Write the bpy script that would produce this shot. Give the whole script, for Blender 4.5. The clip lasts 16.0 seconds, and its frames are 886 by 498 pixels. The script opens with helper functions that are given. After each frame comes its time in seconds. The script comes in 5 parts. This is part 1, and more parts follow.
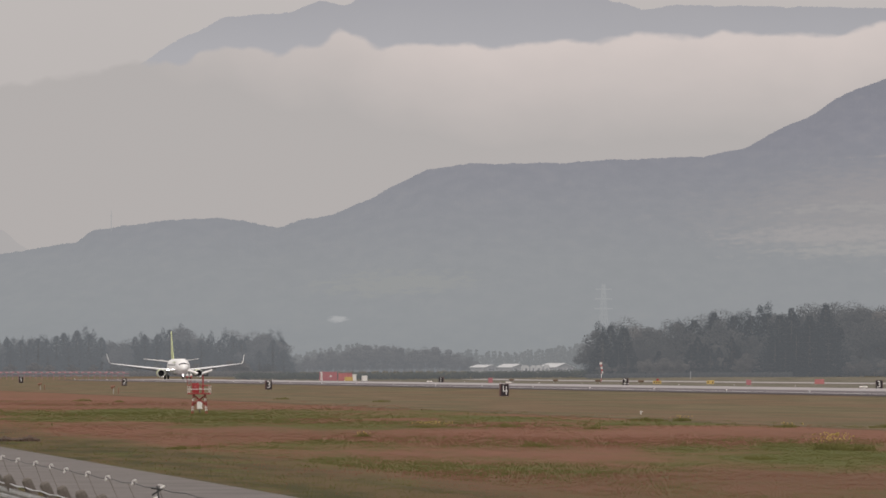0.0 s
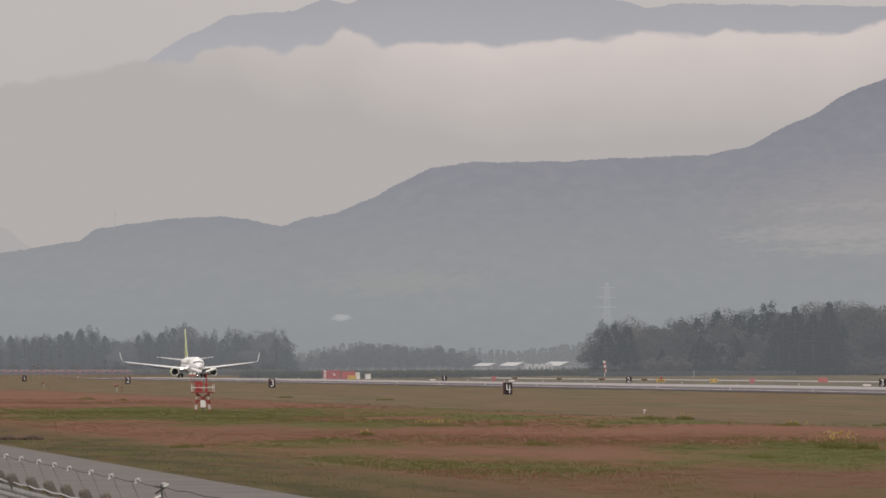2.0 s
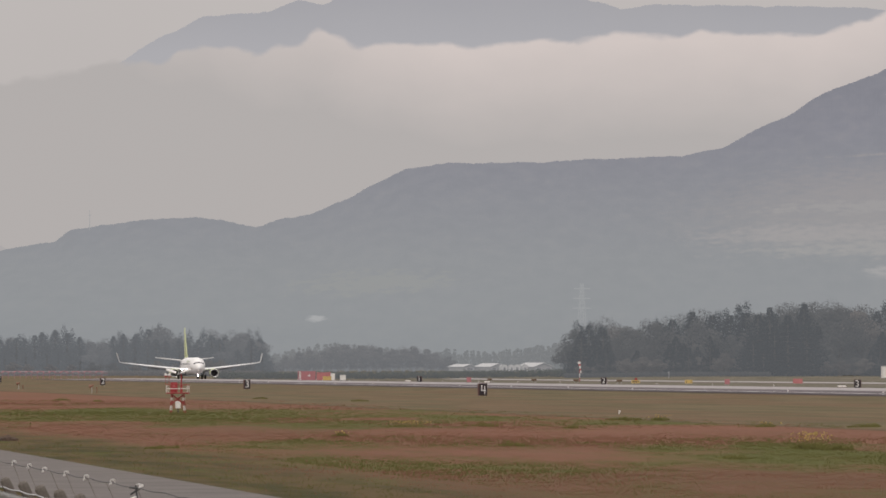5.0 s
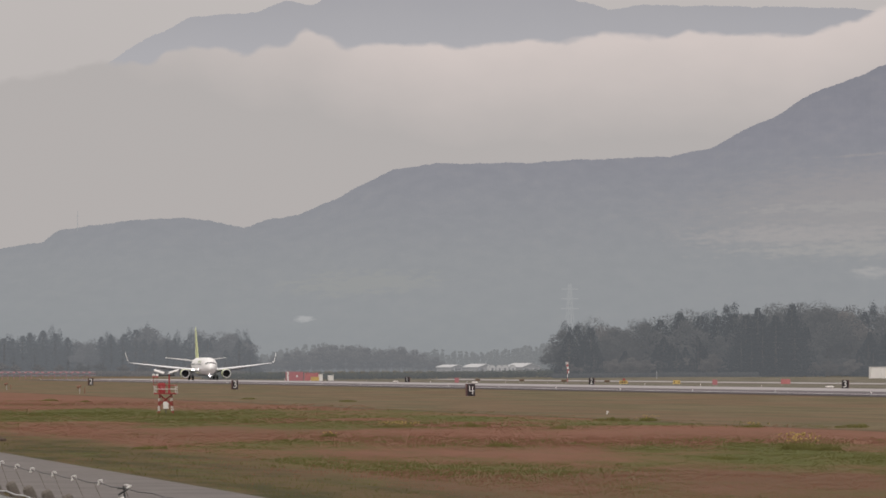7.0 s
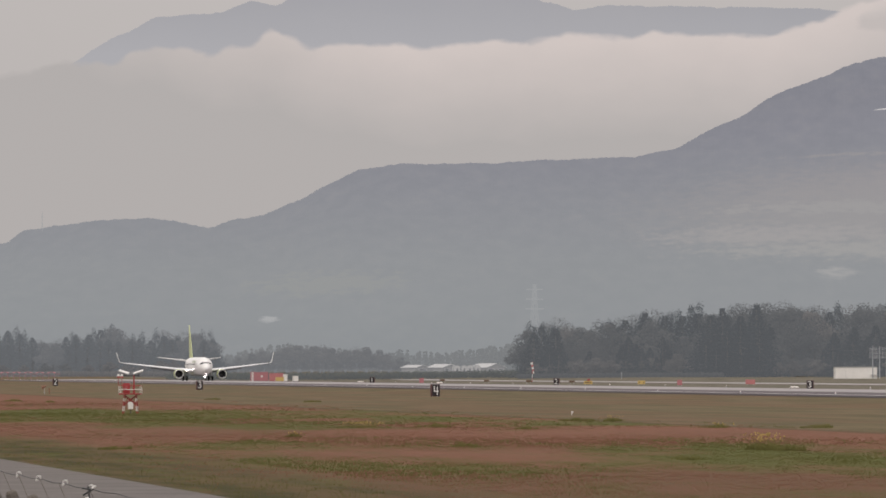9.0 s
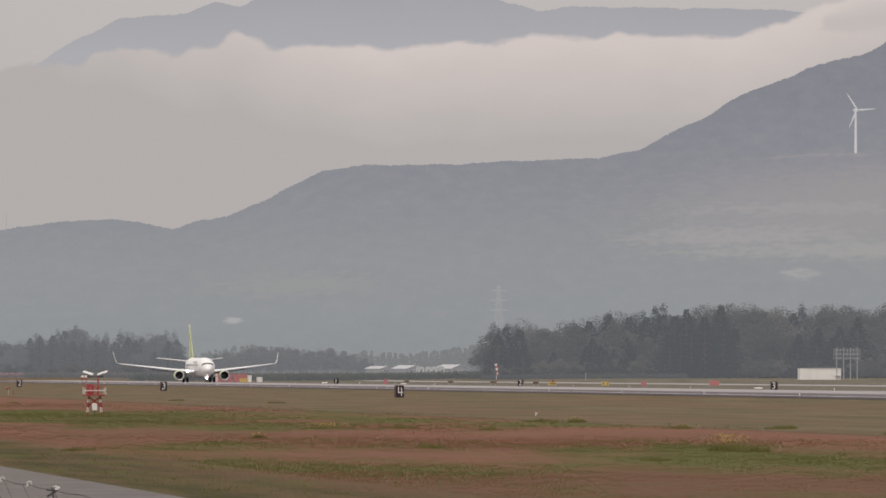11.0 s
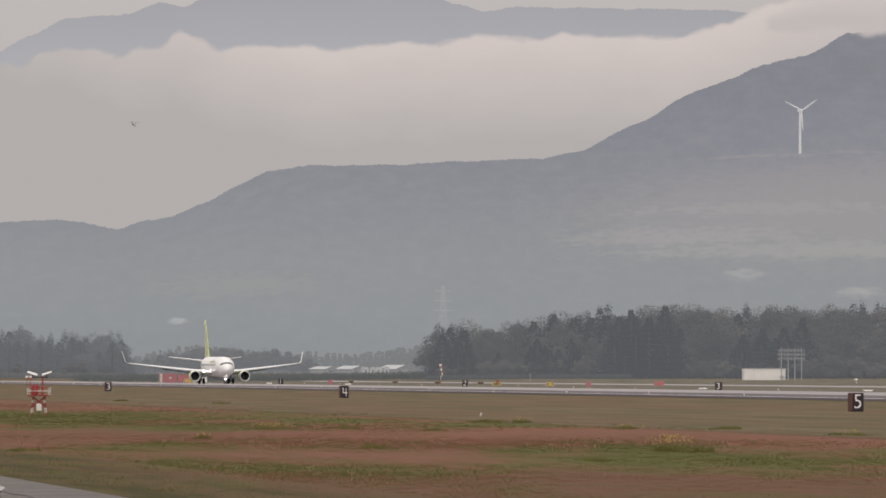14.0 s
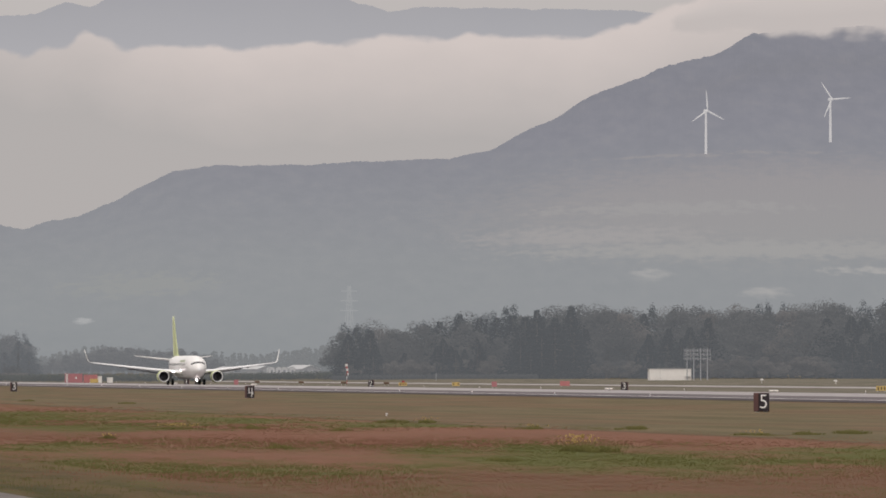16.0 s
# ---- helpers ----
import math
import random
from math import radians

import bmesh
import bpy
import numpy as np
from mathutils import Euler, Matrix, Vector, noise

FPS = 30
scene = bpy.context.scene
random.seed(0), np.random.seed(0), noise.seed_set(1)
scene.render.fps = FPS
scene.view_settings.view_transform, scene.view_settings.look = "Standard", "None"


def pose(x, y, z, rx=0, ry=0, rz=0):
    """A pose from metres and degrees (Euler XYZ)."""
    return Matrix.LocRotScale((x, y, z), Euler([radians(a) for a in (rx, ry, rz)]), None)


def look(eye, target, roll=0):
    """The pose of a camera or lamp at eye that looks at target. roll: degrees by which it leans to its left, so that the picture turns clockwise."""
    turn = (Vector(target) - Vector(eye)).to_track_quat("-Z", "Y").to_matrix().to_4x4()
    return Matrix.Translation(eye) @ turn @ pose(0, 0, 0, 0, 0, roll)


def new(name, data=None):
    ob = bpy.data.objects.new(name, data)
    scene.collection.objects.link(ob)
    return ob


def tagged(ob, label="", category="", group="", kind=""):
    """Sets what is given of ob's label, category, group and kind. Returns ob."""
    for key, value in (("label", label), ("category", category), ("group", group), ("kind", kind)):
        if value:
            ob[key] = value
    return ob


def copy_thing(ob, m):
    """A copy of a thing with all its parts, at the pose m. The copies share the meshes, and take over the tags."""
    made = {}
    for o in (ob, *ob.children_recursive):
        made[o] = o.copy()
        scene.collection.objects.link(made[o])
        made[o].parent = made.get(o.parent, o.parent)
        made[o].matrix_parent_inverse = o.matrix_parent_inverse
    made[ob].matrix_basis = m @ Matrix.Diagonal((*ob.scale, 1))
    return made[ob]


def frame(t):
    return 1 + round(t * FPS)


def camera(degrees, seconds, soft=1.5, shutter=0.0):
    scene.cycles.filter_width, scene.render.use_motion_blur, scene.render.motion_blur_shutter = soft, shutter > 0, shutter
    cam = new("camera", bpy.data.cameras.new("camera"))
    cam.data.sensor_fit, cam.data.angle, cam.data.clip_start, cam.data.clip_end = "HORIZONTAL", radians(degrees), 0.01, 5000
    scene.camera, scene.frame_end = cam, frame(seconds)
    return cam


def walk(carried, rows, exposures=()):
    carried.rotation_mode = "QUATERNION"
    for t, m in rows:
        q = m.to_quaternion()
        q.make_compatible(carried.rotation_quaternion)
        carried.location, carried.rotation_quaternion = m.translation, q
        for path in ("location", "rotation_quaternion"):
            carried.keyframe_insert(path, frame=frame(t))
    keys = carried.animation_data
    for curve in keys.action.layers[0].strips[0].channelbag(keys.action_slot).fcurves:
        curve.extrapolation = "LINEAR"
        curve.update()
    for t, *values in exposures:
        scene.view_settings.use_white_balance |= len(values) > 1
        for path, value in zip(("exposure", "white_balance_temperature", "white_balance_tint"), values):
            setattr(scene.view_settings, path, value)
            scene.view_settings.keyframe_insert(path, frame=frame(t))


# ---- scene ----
# ---- the camera: it stands still on its stand beside the fence and pans after the airliner ----
EYE = 2.94
cam = camera(6.524, 16.0, soft=1.7)
# seconds, turn to the right and upward tilt in milliradians
PAN = [
    (0, 0.000, 15.616),
    (0.5, -0.022, 15.558),
    (1, -0.225, 15.507),
    (1.5, -0.320, 15.485),
    (2, -0.443, 15.413),
    (2.5, -0.247, 15.471),
    (3, 0.000, 15.500),
    (3.5, 0.443, 15.514),
    (4, 1.454, 15.522),
    (4.2, 2.110, 15.526),
    (6.3, 3.330, 15.556),
    (6.5, 3.635, 15.558),
    (7, 4.340, 15.602),
    (7.5, 5.096, 15.616),
    (8, 6.092, 15.616),
    (8.5, 7.125, 15.623),
    (9, 8.870, 15.645),
    (9.2, 9.610, 15.660),
    (11.3, 13.940, 15.810),
    (11.5, 14.264, 15.820),
    (12, 15.224, 15.827),
    (12.5, 16.379, 15.834),
    (13, 17.477, 15.834),
    (13.5, 18.815, 15.834),
    (14, 20.618, 15.842),
    (14.5, 23.155, 15.842),
    (15, 26.405, 15.842),
    (15.5, 29.626, 15.842),
    (16, 32.730, 15.856),
]
walk(cam, [(t, pose(0, 0, EYE, 90 + math.degrees(math.atan(up / 1000)), 0, -math.degrees(math.atan(right / 1000)))) for t, right, up in PAN])

# ---- the world: an overcast sky, brighter overhead, and a soft sun behind thin cloud ----
SUN_HEIGHT, SUN_TURN = 38.0, 205.0
world = bpy.data.worlds.new("overcast_sky")
scene.world = world
world.use_nodes = True
wt = world.node_tree
wt.nodes.clear()
w_out = wt.nodes.new("ShaderNodeOutputWorld")
w_add = wt.nodes.new("ShaderNodeAddShader")
w_sky = wt.nodes.new("ShaderNodeTexSky")
w_sky.sky_type, w_sky.sun_disc = "NISHITA", False
w_sky.sun_elevation, w_sky.sun_rotation = radians(SUN_HEIGHT), radians(SUN_TURN)
w_sky.dust_density = 6.0
w_blue = wt.nodes.new("ShaderNodeBackground")
w_blue.inputs["Strength"].default_value = 0.006
w_cloud = wt.nodes.new("ShaderNodeBackground")
w_pos = wt.nodes.new("ShaderNodeTexCoord")
w_sep = wt.nodes.new("ShaderNodeSeparateXYZ")
w_ramp = wt.nodes.new("ShaderNodeMapRange")
w_ramp.inputs["From Min"].default_value, w_ramp.inputs["From Max"].default_value = 0.0, 1.0
w_ramp.inputs["To Min"].default_value, w_ramp.inputs["To Max"].default_value = 1.0, 2.6
w_noise = wt.nodes.new("ShaderNodeTexNoise")
w_noise.inputs["Scale"].default_value, w_noise.inputs["Detail"].default_value = 9.0, 5.0
w_veil = wt.nodes.new("ShaderNodeMapRange")
w_veil.inputs["To Min"].default_value, w_veil.inputs["To Max"].default_value = 0.90, 1.10
w_mul = wt.nodes.new("ShaderNodeMath")
w_mul.operation = "MULTIPLY"
w_cloud.inputs["Color"].default_value = (0.476, 0.444, 0.432, 1)
wt.links.new(w_pos.outputs["Generated"], w_sep.inputs[0])
wt.links.new(w_pos.outputs["Generated"], w_noise.inputs["Vector"])
wt.links.new(w_sep.outputs["Z"], w_ramp.inputs["Value"])
wt.links.new(w_noise.outputs["Fac"], w_veil.inputs["Value"])
wt.links.new(w_ramp.outputs[0], w_mul.inputs[0])
wt.links.new(w_veil.outputs[0], w_mul.inputs[1])
wt.links.new(w_mul.outputs[0], w_cloud.inputs["Strength"])
wt.links.new(w_sky.outputs[0], w_blue.inputs["Color"])
wt.links.new(w_blue.outputs[0], w_add.inputs[0])
wt.links.new(w_cloud.outputs[0], w_add.inputs[1])
wt.links.new(w_add.outputs[0], w_out.inputs["Surface"])

sun = new("sun", bpy.data.lights.new("sun", "SUN"))
sun.data.energy, sun.data.angle, sun.data.color = 1.3, radians(14), (1.0, 0.95, 0.88)
sun.matrix_world = look((-40 * math.sin(radians(SUN_TURN - 180)), -60, 60), (0, 0, 0))
scene.view_settings.exposure = 0.0


# ---- materials ----
def ramp(nt, stops):
    node = nt.nodes.new("ShaderNodeValToRGB")
    els = node.color_ramp.elements
    for i, (at, col) in enumerate(stops):
        el = els[i] if i < 2 else els.new(at)
        el.position, el.color = at, (*col, 1)
    return node


def mat(name, dark, light, scale=2.0, rough=0.7, metal=0.0, bump=0.0, fine=8.0, spec=0.4, coords="Object", vary=0.0):
    """A surface that varies between two colours at two scales, with a fine relief."""
    m = bpy.data.materials.new(name)
    m.use_nodes = True
    nt = m.node_tree
    b = nt.nodes["Principled BSDF"]
    tc = nt.nodes.new("ShaderNodeTexCoord")
    n1, n2 = nt.nodes.new("ShaderNodeTexNoise"), nt.nodes.new("ShaderNodeTexNoise")
    n1.inputs["Scale"].default_value, n2.inputs["Scale"].default_value = scale, scale * fine
    n1.inputs["Detail"].default_value = n2.inputs["Detail"].default_value = 4.0
    mix = nt.nodes.new("ShaderNodeMix")
    mix.data_type = "FLOAT"
    mix.inputs["Factor"].default_value = 0.4
    cr = ramp(nt, [(0.3, dark), (0.7, light)])
    for n in (n1, n2):
        nt.links.new(tc.outputs[coords], n.inputs["Vector"])
    nt.links.new(n1.outputs["Fac"], mix.inputs["A"])
    nt.links.new(n2.outputs["Fac"], mix.inputs["B"])
    nt.links.new(mix.outputs["Result"], cr.inputs["Fac"])
    col = cr.outputs["Color"]
    if vary:
        info, hsv, mr = nt.nodes.new("ShaderNodeObjectInfo"), nt.nodes.new("ShaderNodeHueSaturation"), nt.nodes.new("ShaderNodeMapRange")
        mr.inputs["To Min"].default_value, mr.inputs["To Max"].default_value = 1 - vary, 1 + vary
        nt.links.new(info.outputs["Random"], mr.inputs["Value"])
        nt.links.new(mr.outputs[0], hsv.inputs["Value"])
        nt.links.new(col, hsv.inputs["Color"])
        col = hsv.outputs["Color"]
    nt.links.new(col, b.inputs["Base Color"])
    b.inputs["Roughness"].default_value, b.inputs["Metallic"].default_value = rough, metal
    b.inputs["Specular IOR Level"].default_value = spec
    if bump:
        bp = nt.nodes.new("ShaderNodeBump")
        bp.inputs["Strength"].default_value, bp.inputs["Distance"].default_value = bump, 0.02
        nt.links.new(n2.outputs["Fac"], bp.inputs["Height"])
        nt.links.new(bp.outputs[0], b.inputs["Normal"])
    return m


def leaf_mat(name, dark, light, scale, vary=0.0):
    """Foliage: light passes through the leaves as well as off them."""
    m = mat(name, dark, light, scale, 0.85, spec=0.05, vary=vary)
    nt = m.node_tree
    b, out = nt.nodes["Principled BSDF"], nt.nodes["Material Output"]
    tl, mix = nt.nodes.new("ShaderNodeBsdfTranslucent"), nt.nodes.new("ShaderNodeMixShader")
    nt.links.new(b.inputs["Base Color"].links[0].from_socket, tl.inputs["Color"])
    mix.inputs["Fac"].default_value = 0.5
    nt.links.new(b.outputs[0], mix.inputs[1])
    nt.links.new(tl.outputs[0], mix.inputs[2])
    nt.links.new(mix.outputs[0], out.inputs["Surface"])
    return m


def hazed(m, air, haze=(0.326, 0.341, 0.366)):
    """The same surface with haze put in as emission, for some kilometres of damp, shining air."""
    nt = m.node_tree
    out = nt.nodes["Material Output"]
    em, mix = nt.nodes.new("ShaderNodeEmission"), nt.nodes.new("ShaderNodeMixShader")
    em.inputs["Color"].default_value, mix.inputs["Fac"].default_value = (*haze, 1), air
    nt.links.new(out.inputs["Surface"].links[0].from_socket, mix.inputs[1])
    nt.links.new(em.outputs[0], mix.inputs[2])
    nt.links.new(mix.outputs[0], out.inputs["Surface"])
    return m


def glow(name, col, strength):
    m = bpy.data.materials.new(name)
    m.use_nodes = True
    b = m.node_tree.nodes["Principled BSDF"]
    b.inputs["Base Color"].default_value = (*col, 1)
    b.inputs["Emission Color"].default_value, b.inputs["Emission Strength"].default_value = (*col, 1), strength
    return m


def distance_mat(name, haze, cover, air, scale, patches=None, thin=None, haze_layers=None):
    """The far backdrop: land cover with haze put into its colour as emission, for kilometres of damp air."""
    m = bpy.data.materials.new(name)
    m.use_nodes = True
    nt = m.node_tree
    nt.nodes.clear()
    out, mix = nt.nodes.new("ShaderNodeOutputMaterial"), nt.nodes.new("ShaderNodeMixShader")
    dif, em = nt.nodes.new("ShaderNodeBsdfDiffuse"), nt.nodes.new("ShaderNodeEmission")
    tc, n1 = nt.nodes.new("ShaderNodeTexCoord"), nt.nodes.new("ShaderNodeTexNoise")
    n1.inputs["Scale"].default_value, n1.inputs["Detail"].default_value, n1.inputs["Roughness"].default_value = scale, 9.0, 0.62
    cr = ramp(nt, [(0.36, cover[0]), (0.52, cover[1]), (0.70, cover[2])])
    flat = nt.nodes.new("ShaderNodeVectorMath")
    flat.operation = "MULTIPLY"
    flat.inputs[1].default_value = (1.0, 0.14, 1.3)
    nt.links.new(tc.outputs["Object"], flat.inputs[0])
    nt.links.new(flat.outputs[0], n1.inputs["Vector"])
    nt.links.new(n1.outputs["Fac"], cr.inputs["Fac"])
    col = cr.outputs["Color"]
    if patches:
        # open fields and clearings on the slopes: middle and reach in metres, colour
        n2 = nt.nodes.new("ShaderNodeTexNoise")
        n2.inputs["Scale"].default_value, n2.inputs["Detail"].default_value = scale * 1.6, 6.0
        layers = nt.nodes.new("ShaderNodeVectorMath")
        layers.operation = "MULTIPLY"
        layers.inputs[1].default_value = (1.0, 0.14, 3.2)
        nt.links.new(tc.outputs["Object"], layers.inputs[0])
        nt.links.new(layers.outputs[0], n2.inputs["Vector"])
        for mid, reach, tint, edge in patches:
            sub, div, ln = nt.nodes.new("ShaderNodeVectorMath"), nt.nodes.new("ShaderNodeVectorMath"), nt.nodes.new("ShaderNodeVectorMath")
            sub.operation, div.operation, ln.operation = "SUBTRACT", "DIVIDE", "LENGTH"
            sub.inputs[1].default_value, div.inputs[1].default_value = mid, reach
            nt.links.new(tc.outputs["Object"], sub.inputs[0])
            nt.links.new(sub.outputs[0], div.inputs[0])
            nt.links.new(div.outputs[0], ln.inputs[0])
            ad = nt.nodes.new("ShaderNodeMath")
            ad.operation = "MULTIPLY_ADD"
            ad.inputs[1].default_value, ad.inputs[2].default_value = -2.4 * edge, 1.2 * edge
            nt.links.new(n2.outputs["Fac"], ad.inputs[0])
            sm = nt.nodes.new("ShaderNodeMath")
            nt.links.new(ln.outputs["Value"], sm.inputs[0])
            nt.links.new(ad.outputs[0], sm.inputs[1])
            mr = nt.nodes.new("ShaderNodeMapRange")
            mr.interpolation_type = "SMOOTHSTEP"
            mr.inputs["From Min"].default_value, mr.inputs["From Max"].default_value = 1.25, 0.45
            mr.inputs["To Min"].default_value, mr.inputs["To Max"].default_value = 0.0, 1.0
            nt.links.new(sm.outputs[0], mr.inputs["Value"])
            mx = nt.nodes.new("ShaderNodeMix")
            mx.data_type = "RGBA"
            mx.inputs["B"].default_value = (*tint, 1)
            nt.links.new(mr.outputs[0], mx.inputs["Factor"])
            nt.links.new(col, mx.inputs["A"])
            col = mx.outputs["Result"]
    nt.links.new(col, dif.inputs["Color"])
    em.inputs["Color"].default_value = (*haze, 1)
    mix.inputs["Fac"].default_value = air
    if haze_layers:
        # the painted haze changes with height: dim and greenish over the valley, pale above it, bluer towards the ridge
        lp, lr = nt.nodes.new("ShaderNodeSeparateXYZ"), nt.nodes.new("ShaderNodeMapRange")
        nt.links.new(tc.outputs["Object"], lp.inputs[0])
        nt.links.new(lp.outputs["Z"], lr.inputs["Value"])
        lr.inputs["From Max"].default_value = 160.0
        lc = ramp(nt, [(z / 160.0, c) for z, c in haze_layers])
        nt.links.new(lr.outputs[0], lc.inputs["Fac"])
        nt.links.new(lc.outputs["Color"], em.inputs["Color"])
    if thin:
        # the painted haze weakens with height: metres from, to, and what is left of it
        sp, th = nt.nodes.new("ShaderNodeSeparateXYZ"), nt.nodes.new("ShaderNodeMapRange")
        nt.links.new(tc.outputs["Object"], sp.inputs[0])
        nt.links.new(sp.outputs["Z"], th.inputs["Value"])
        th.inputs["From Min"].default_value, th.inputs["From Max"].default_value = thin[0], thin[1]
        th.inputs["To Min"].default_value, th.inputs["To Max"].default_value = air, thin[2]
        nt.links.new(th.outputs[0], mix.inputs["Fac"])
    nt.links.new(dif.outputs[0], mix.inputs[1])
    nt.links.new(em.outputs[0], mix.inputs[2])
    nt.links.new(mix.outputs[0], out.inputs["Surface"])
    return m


def cloud_mat(name, low, high):
    """Soft cloud: emits, with light from above put into its colour, thins out towards its rims (u, v of its own map).
    """
    m = bpy.data.materials.new(name)
    m.use_nodes = True
    nt = m.node_tree
    nt.nodes.clear()
    out, mix = nt.nodes.new("ShaderNodeOutputMaterial"), nt.nodes.new("ShaderNodeMixShader")
    em, tr = nt.nodes.new("ShaderNodeEmission"), nt.nodes.new("ShaderNodeBsdfTransparent")
    uv, sep = nt.nodes.new("ShaderNodeTexCoord"), nt.nodes.new("ShaderNodeSeparateXYZ")
    n1 = nt.nodes.new("ShaderNodeTexNoise")
    n1.inputs["Scale"].default_value, n1.inputs["Detail"].default_value, n1.inputs["Roughness"].default_value = 0.040, 3.0, 0.5
    wide = nt.nodes.new("ShaderNodeVectorMath")
    wide.operation = "MULTIPLY"
    wide.inputs[1].default_value = (1.0, 0.12, 1.6)
    nt.links.new(uv.outputs["Object"], wide.inputs[0])
    nt.links.new(wide.outputs[0], n1.inputs["Vector"])
    nt.links.new(uv.outputs["UV"], sep.inputs[0])
    # u holds the cover, v the height in the bank
    ad = nt.nodes.new("ShaderNodeMath")
    ad.operation = "MULTIPLY_ADD"
    ad.inputs[1].default_value = 1.0
    nt.links.new(n1.outputs["Fac"], ad.inputs[0])
    sub = nt.nodes.new("ShaderNodeMath")
    sub.operation = "SUBTRACT"
    sub.inputs[1].default_value = 0.5
    nt.links.new(sep.outputs["X"], sub.inputs[0])
    nt.links.new(sub.outputs[0], ad.inputs[2])
    mr = nt.nodes.new("ShaderNodeMapRange")
    mr.interpolation_type = "SMOOTHSTEP"
    mr.inputs["From Min"].default_value, mr.inputs["From Max"].default_value = 0.22, 0.58
    nt.links.new(ad.outputs[0], mr.inputs["Value"])
    hv = nt.nodes.new("ShaderNodeMath")
    hv.operation = "MULTIPLY_ADD"
    hv.inputs[1].default_value, hv.inputs[2].default_value = 0.10, -0.05
    nt.links.new(n1.outputs["Fac"], hv.inputs[0])
    hs = nt.nodes.new("ShaderNodeMath")
    nt.links.new(sep.outputs["Y"], hs.inputs[0])
    nt.links.new(hv.outputs[0], hs.inputs[1])
    cr = ramp(nt, [(0.0, low), (0.58, low), (0.99, high)])
    # the painted top light dims and greys towards the bank's western end
    px, west, dim = nt.nodes.new("ShaderNodeSeparateXYZ"), nt.nodes.new("ShaderNodeMapRange"), nt.nodes.new("ShaderNodeMath")
    nt.links.new(uv.outputs["Object"], px.inputs[0])
    nt.links.new(px.outputs["X"], west.inputs["Value"])
    west.inputs["From Min"].default_value, west.inputs["From Max"].default_value = -220.0, 20.0
    west.inputs["To Min"].default_value, west.inputs["To Max"].default_value = 0.5, 1.0
    dim.operation = "MULTIPLY"
    nt.links.new(hs.outputs[0], dim.inputs[0])
    nt.links.new(west.outputs[0], dim.inputs[1])
    nt.links.new(dim.outputs[0], cr.inputs["Fac"])
    nt.links.new(cr.outputs["Color"], em.inputs["Color"])
    nt.links.new(mr.outputs[0], mix.inputs["Fac"])
    nt.links.new(tr.outputs[0], mix.inputs[1])
    nt.links.new(em.outputs[0], mix.inputs[2])
    nt.links.new(mix.outputs[0], out.inputs["Surface"])
    return m


M = {}
M["plumage"] = mat("grey_plumage", (0.24, 0.23, 0.22), (0.34, 0.33, 0.32), 30.0, 0.8)
M["white"] = mat("white_paint", (0.74, 0.73, 0.72), (0.82, 0.81, 0.80), 0.4, 0.35, spec=0.5)
M["wing"] = mat("wing_grey_paint", (0.68, 0.68, 0.69), (0.76, 0.76, 0.77), 0.6, 0.4, spec=0.5)
# flap grey darkened: the shade under the wing is put into it
M["flap"] = mat("grey_flap_paint", (0.20, 0.20, 0.21), (0.28, 0.28, 0.29), 0.6, 0.5)
M["bare"] = mat("polished_edge_metal", (0.66, 0.66, 0.67), (0.80, 0.80, 0.80), 1.0, 0.3, 0.6)
M["lime"] = mat("lime_green_paint", (0.45, 0.50, 0.24), (0.54, 0.59, 0.30), 0.5, 0.35, spec=0.5)
M["glass_dark"] = mat("dark_cockpit_glass", (0.015, 0.017, 0.02), (0.03, 0.03, 0.035), 1.0, 0.12, spec=0.6)
M["dark"] = mat("dark_metal", (0.03, 0.03, 0.032), (0.06, 0.06, 0.062), 2.0, 0.6)
M["fan"] = mat("fan_blade_metal", (0.025, 0.025, 0.028), (0.06, 0.06, 0.066), 3.0, 0.5, 0.6)
M["tyre"] = mat("tyre_rubber", (0.018, 0.018, 0.018), (0.035, 0.034, 0.033), 6.0, 0.85)
M["gear"] = mat("gear_grey_paint", (0.45, 0.45, 0.46), (0.6, 0.6, 0.6), 2.0, 0.5)
M["logo"] = mat("grey_green_marking", (0.30, 0.34, 0.22), (0.38, 0.42, 0.28), 1.0, 0.4)
M["lamp"] = glow("landing_lamp", (1.0, 0.86, 0.88), 26.0)
M["lamp_white"] = glow("runway_lamp", (1.0, 0.9, 0.85), 0.2)
M["sign_face"] = mat("sign_black_face", (0.014, 0.011, 0.014), (0.03, 0.022, 0.028), 3.0, 0.5)
M["sign_side"] = mat("sign_brown_side", (0.075, 0.030, 0.030), (0.11, 0.045, 0.042), 3.0, 0.6)
M["numeral"] = mat("white_numeral", (0.72, 0.71, 0.70), (0.85, 0.84, 0.83), 4.0, 0.6)
M["red"] = mat("red_paint", (0.25, 0.026, 0.030), (0.34, 0.042, 0.046), 1.5, 0.55)
M["orange"] = mat("dull_orange_paint", (0.18, 0.085, 0.06), (0.25, 0.12, 0.08), 2.0, 0.6)
# the reds and yellow far off have haze put into the paint colour
M["pink"] = hazed(mat("faded_red_paint", (0.36, 0.075, 0.070), (0.46, 0.115, 0.100), 1.0, 0.7), 0.18)
M["red_far"] = hazed(mat("red_container_paint", (0.30, 0.036, 0.038), (0.40, 0.060, 0.058), 1.0, 0.6), 0.26)
M["yellow"] = hazed(mat("yellow_paint", (0.50, 0.32, 0.04), (0.60, 0.40, 0.06), 2.0, 0.5), 0.18)
M["tower_white"] = mat("weathered_white_paint", (0.58, 0.56, 0.55), (0.74, 0.72, 0.71), 3.0, 0.6)
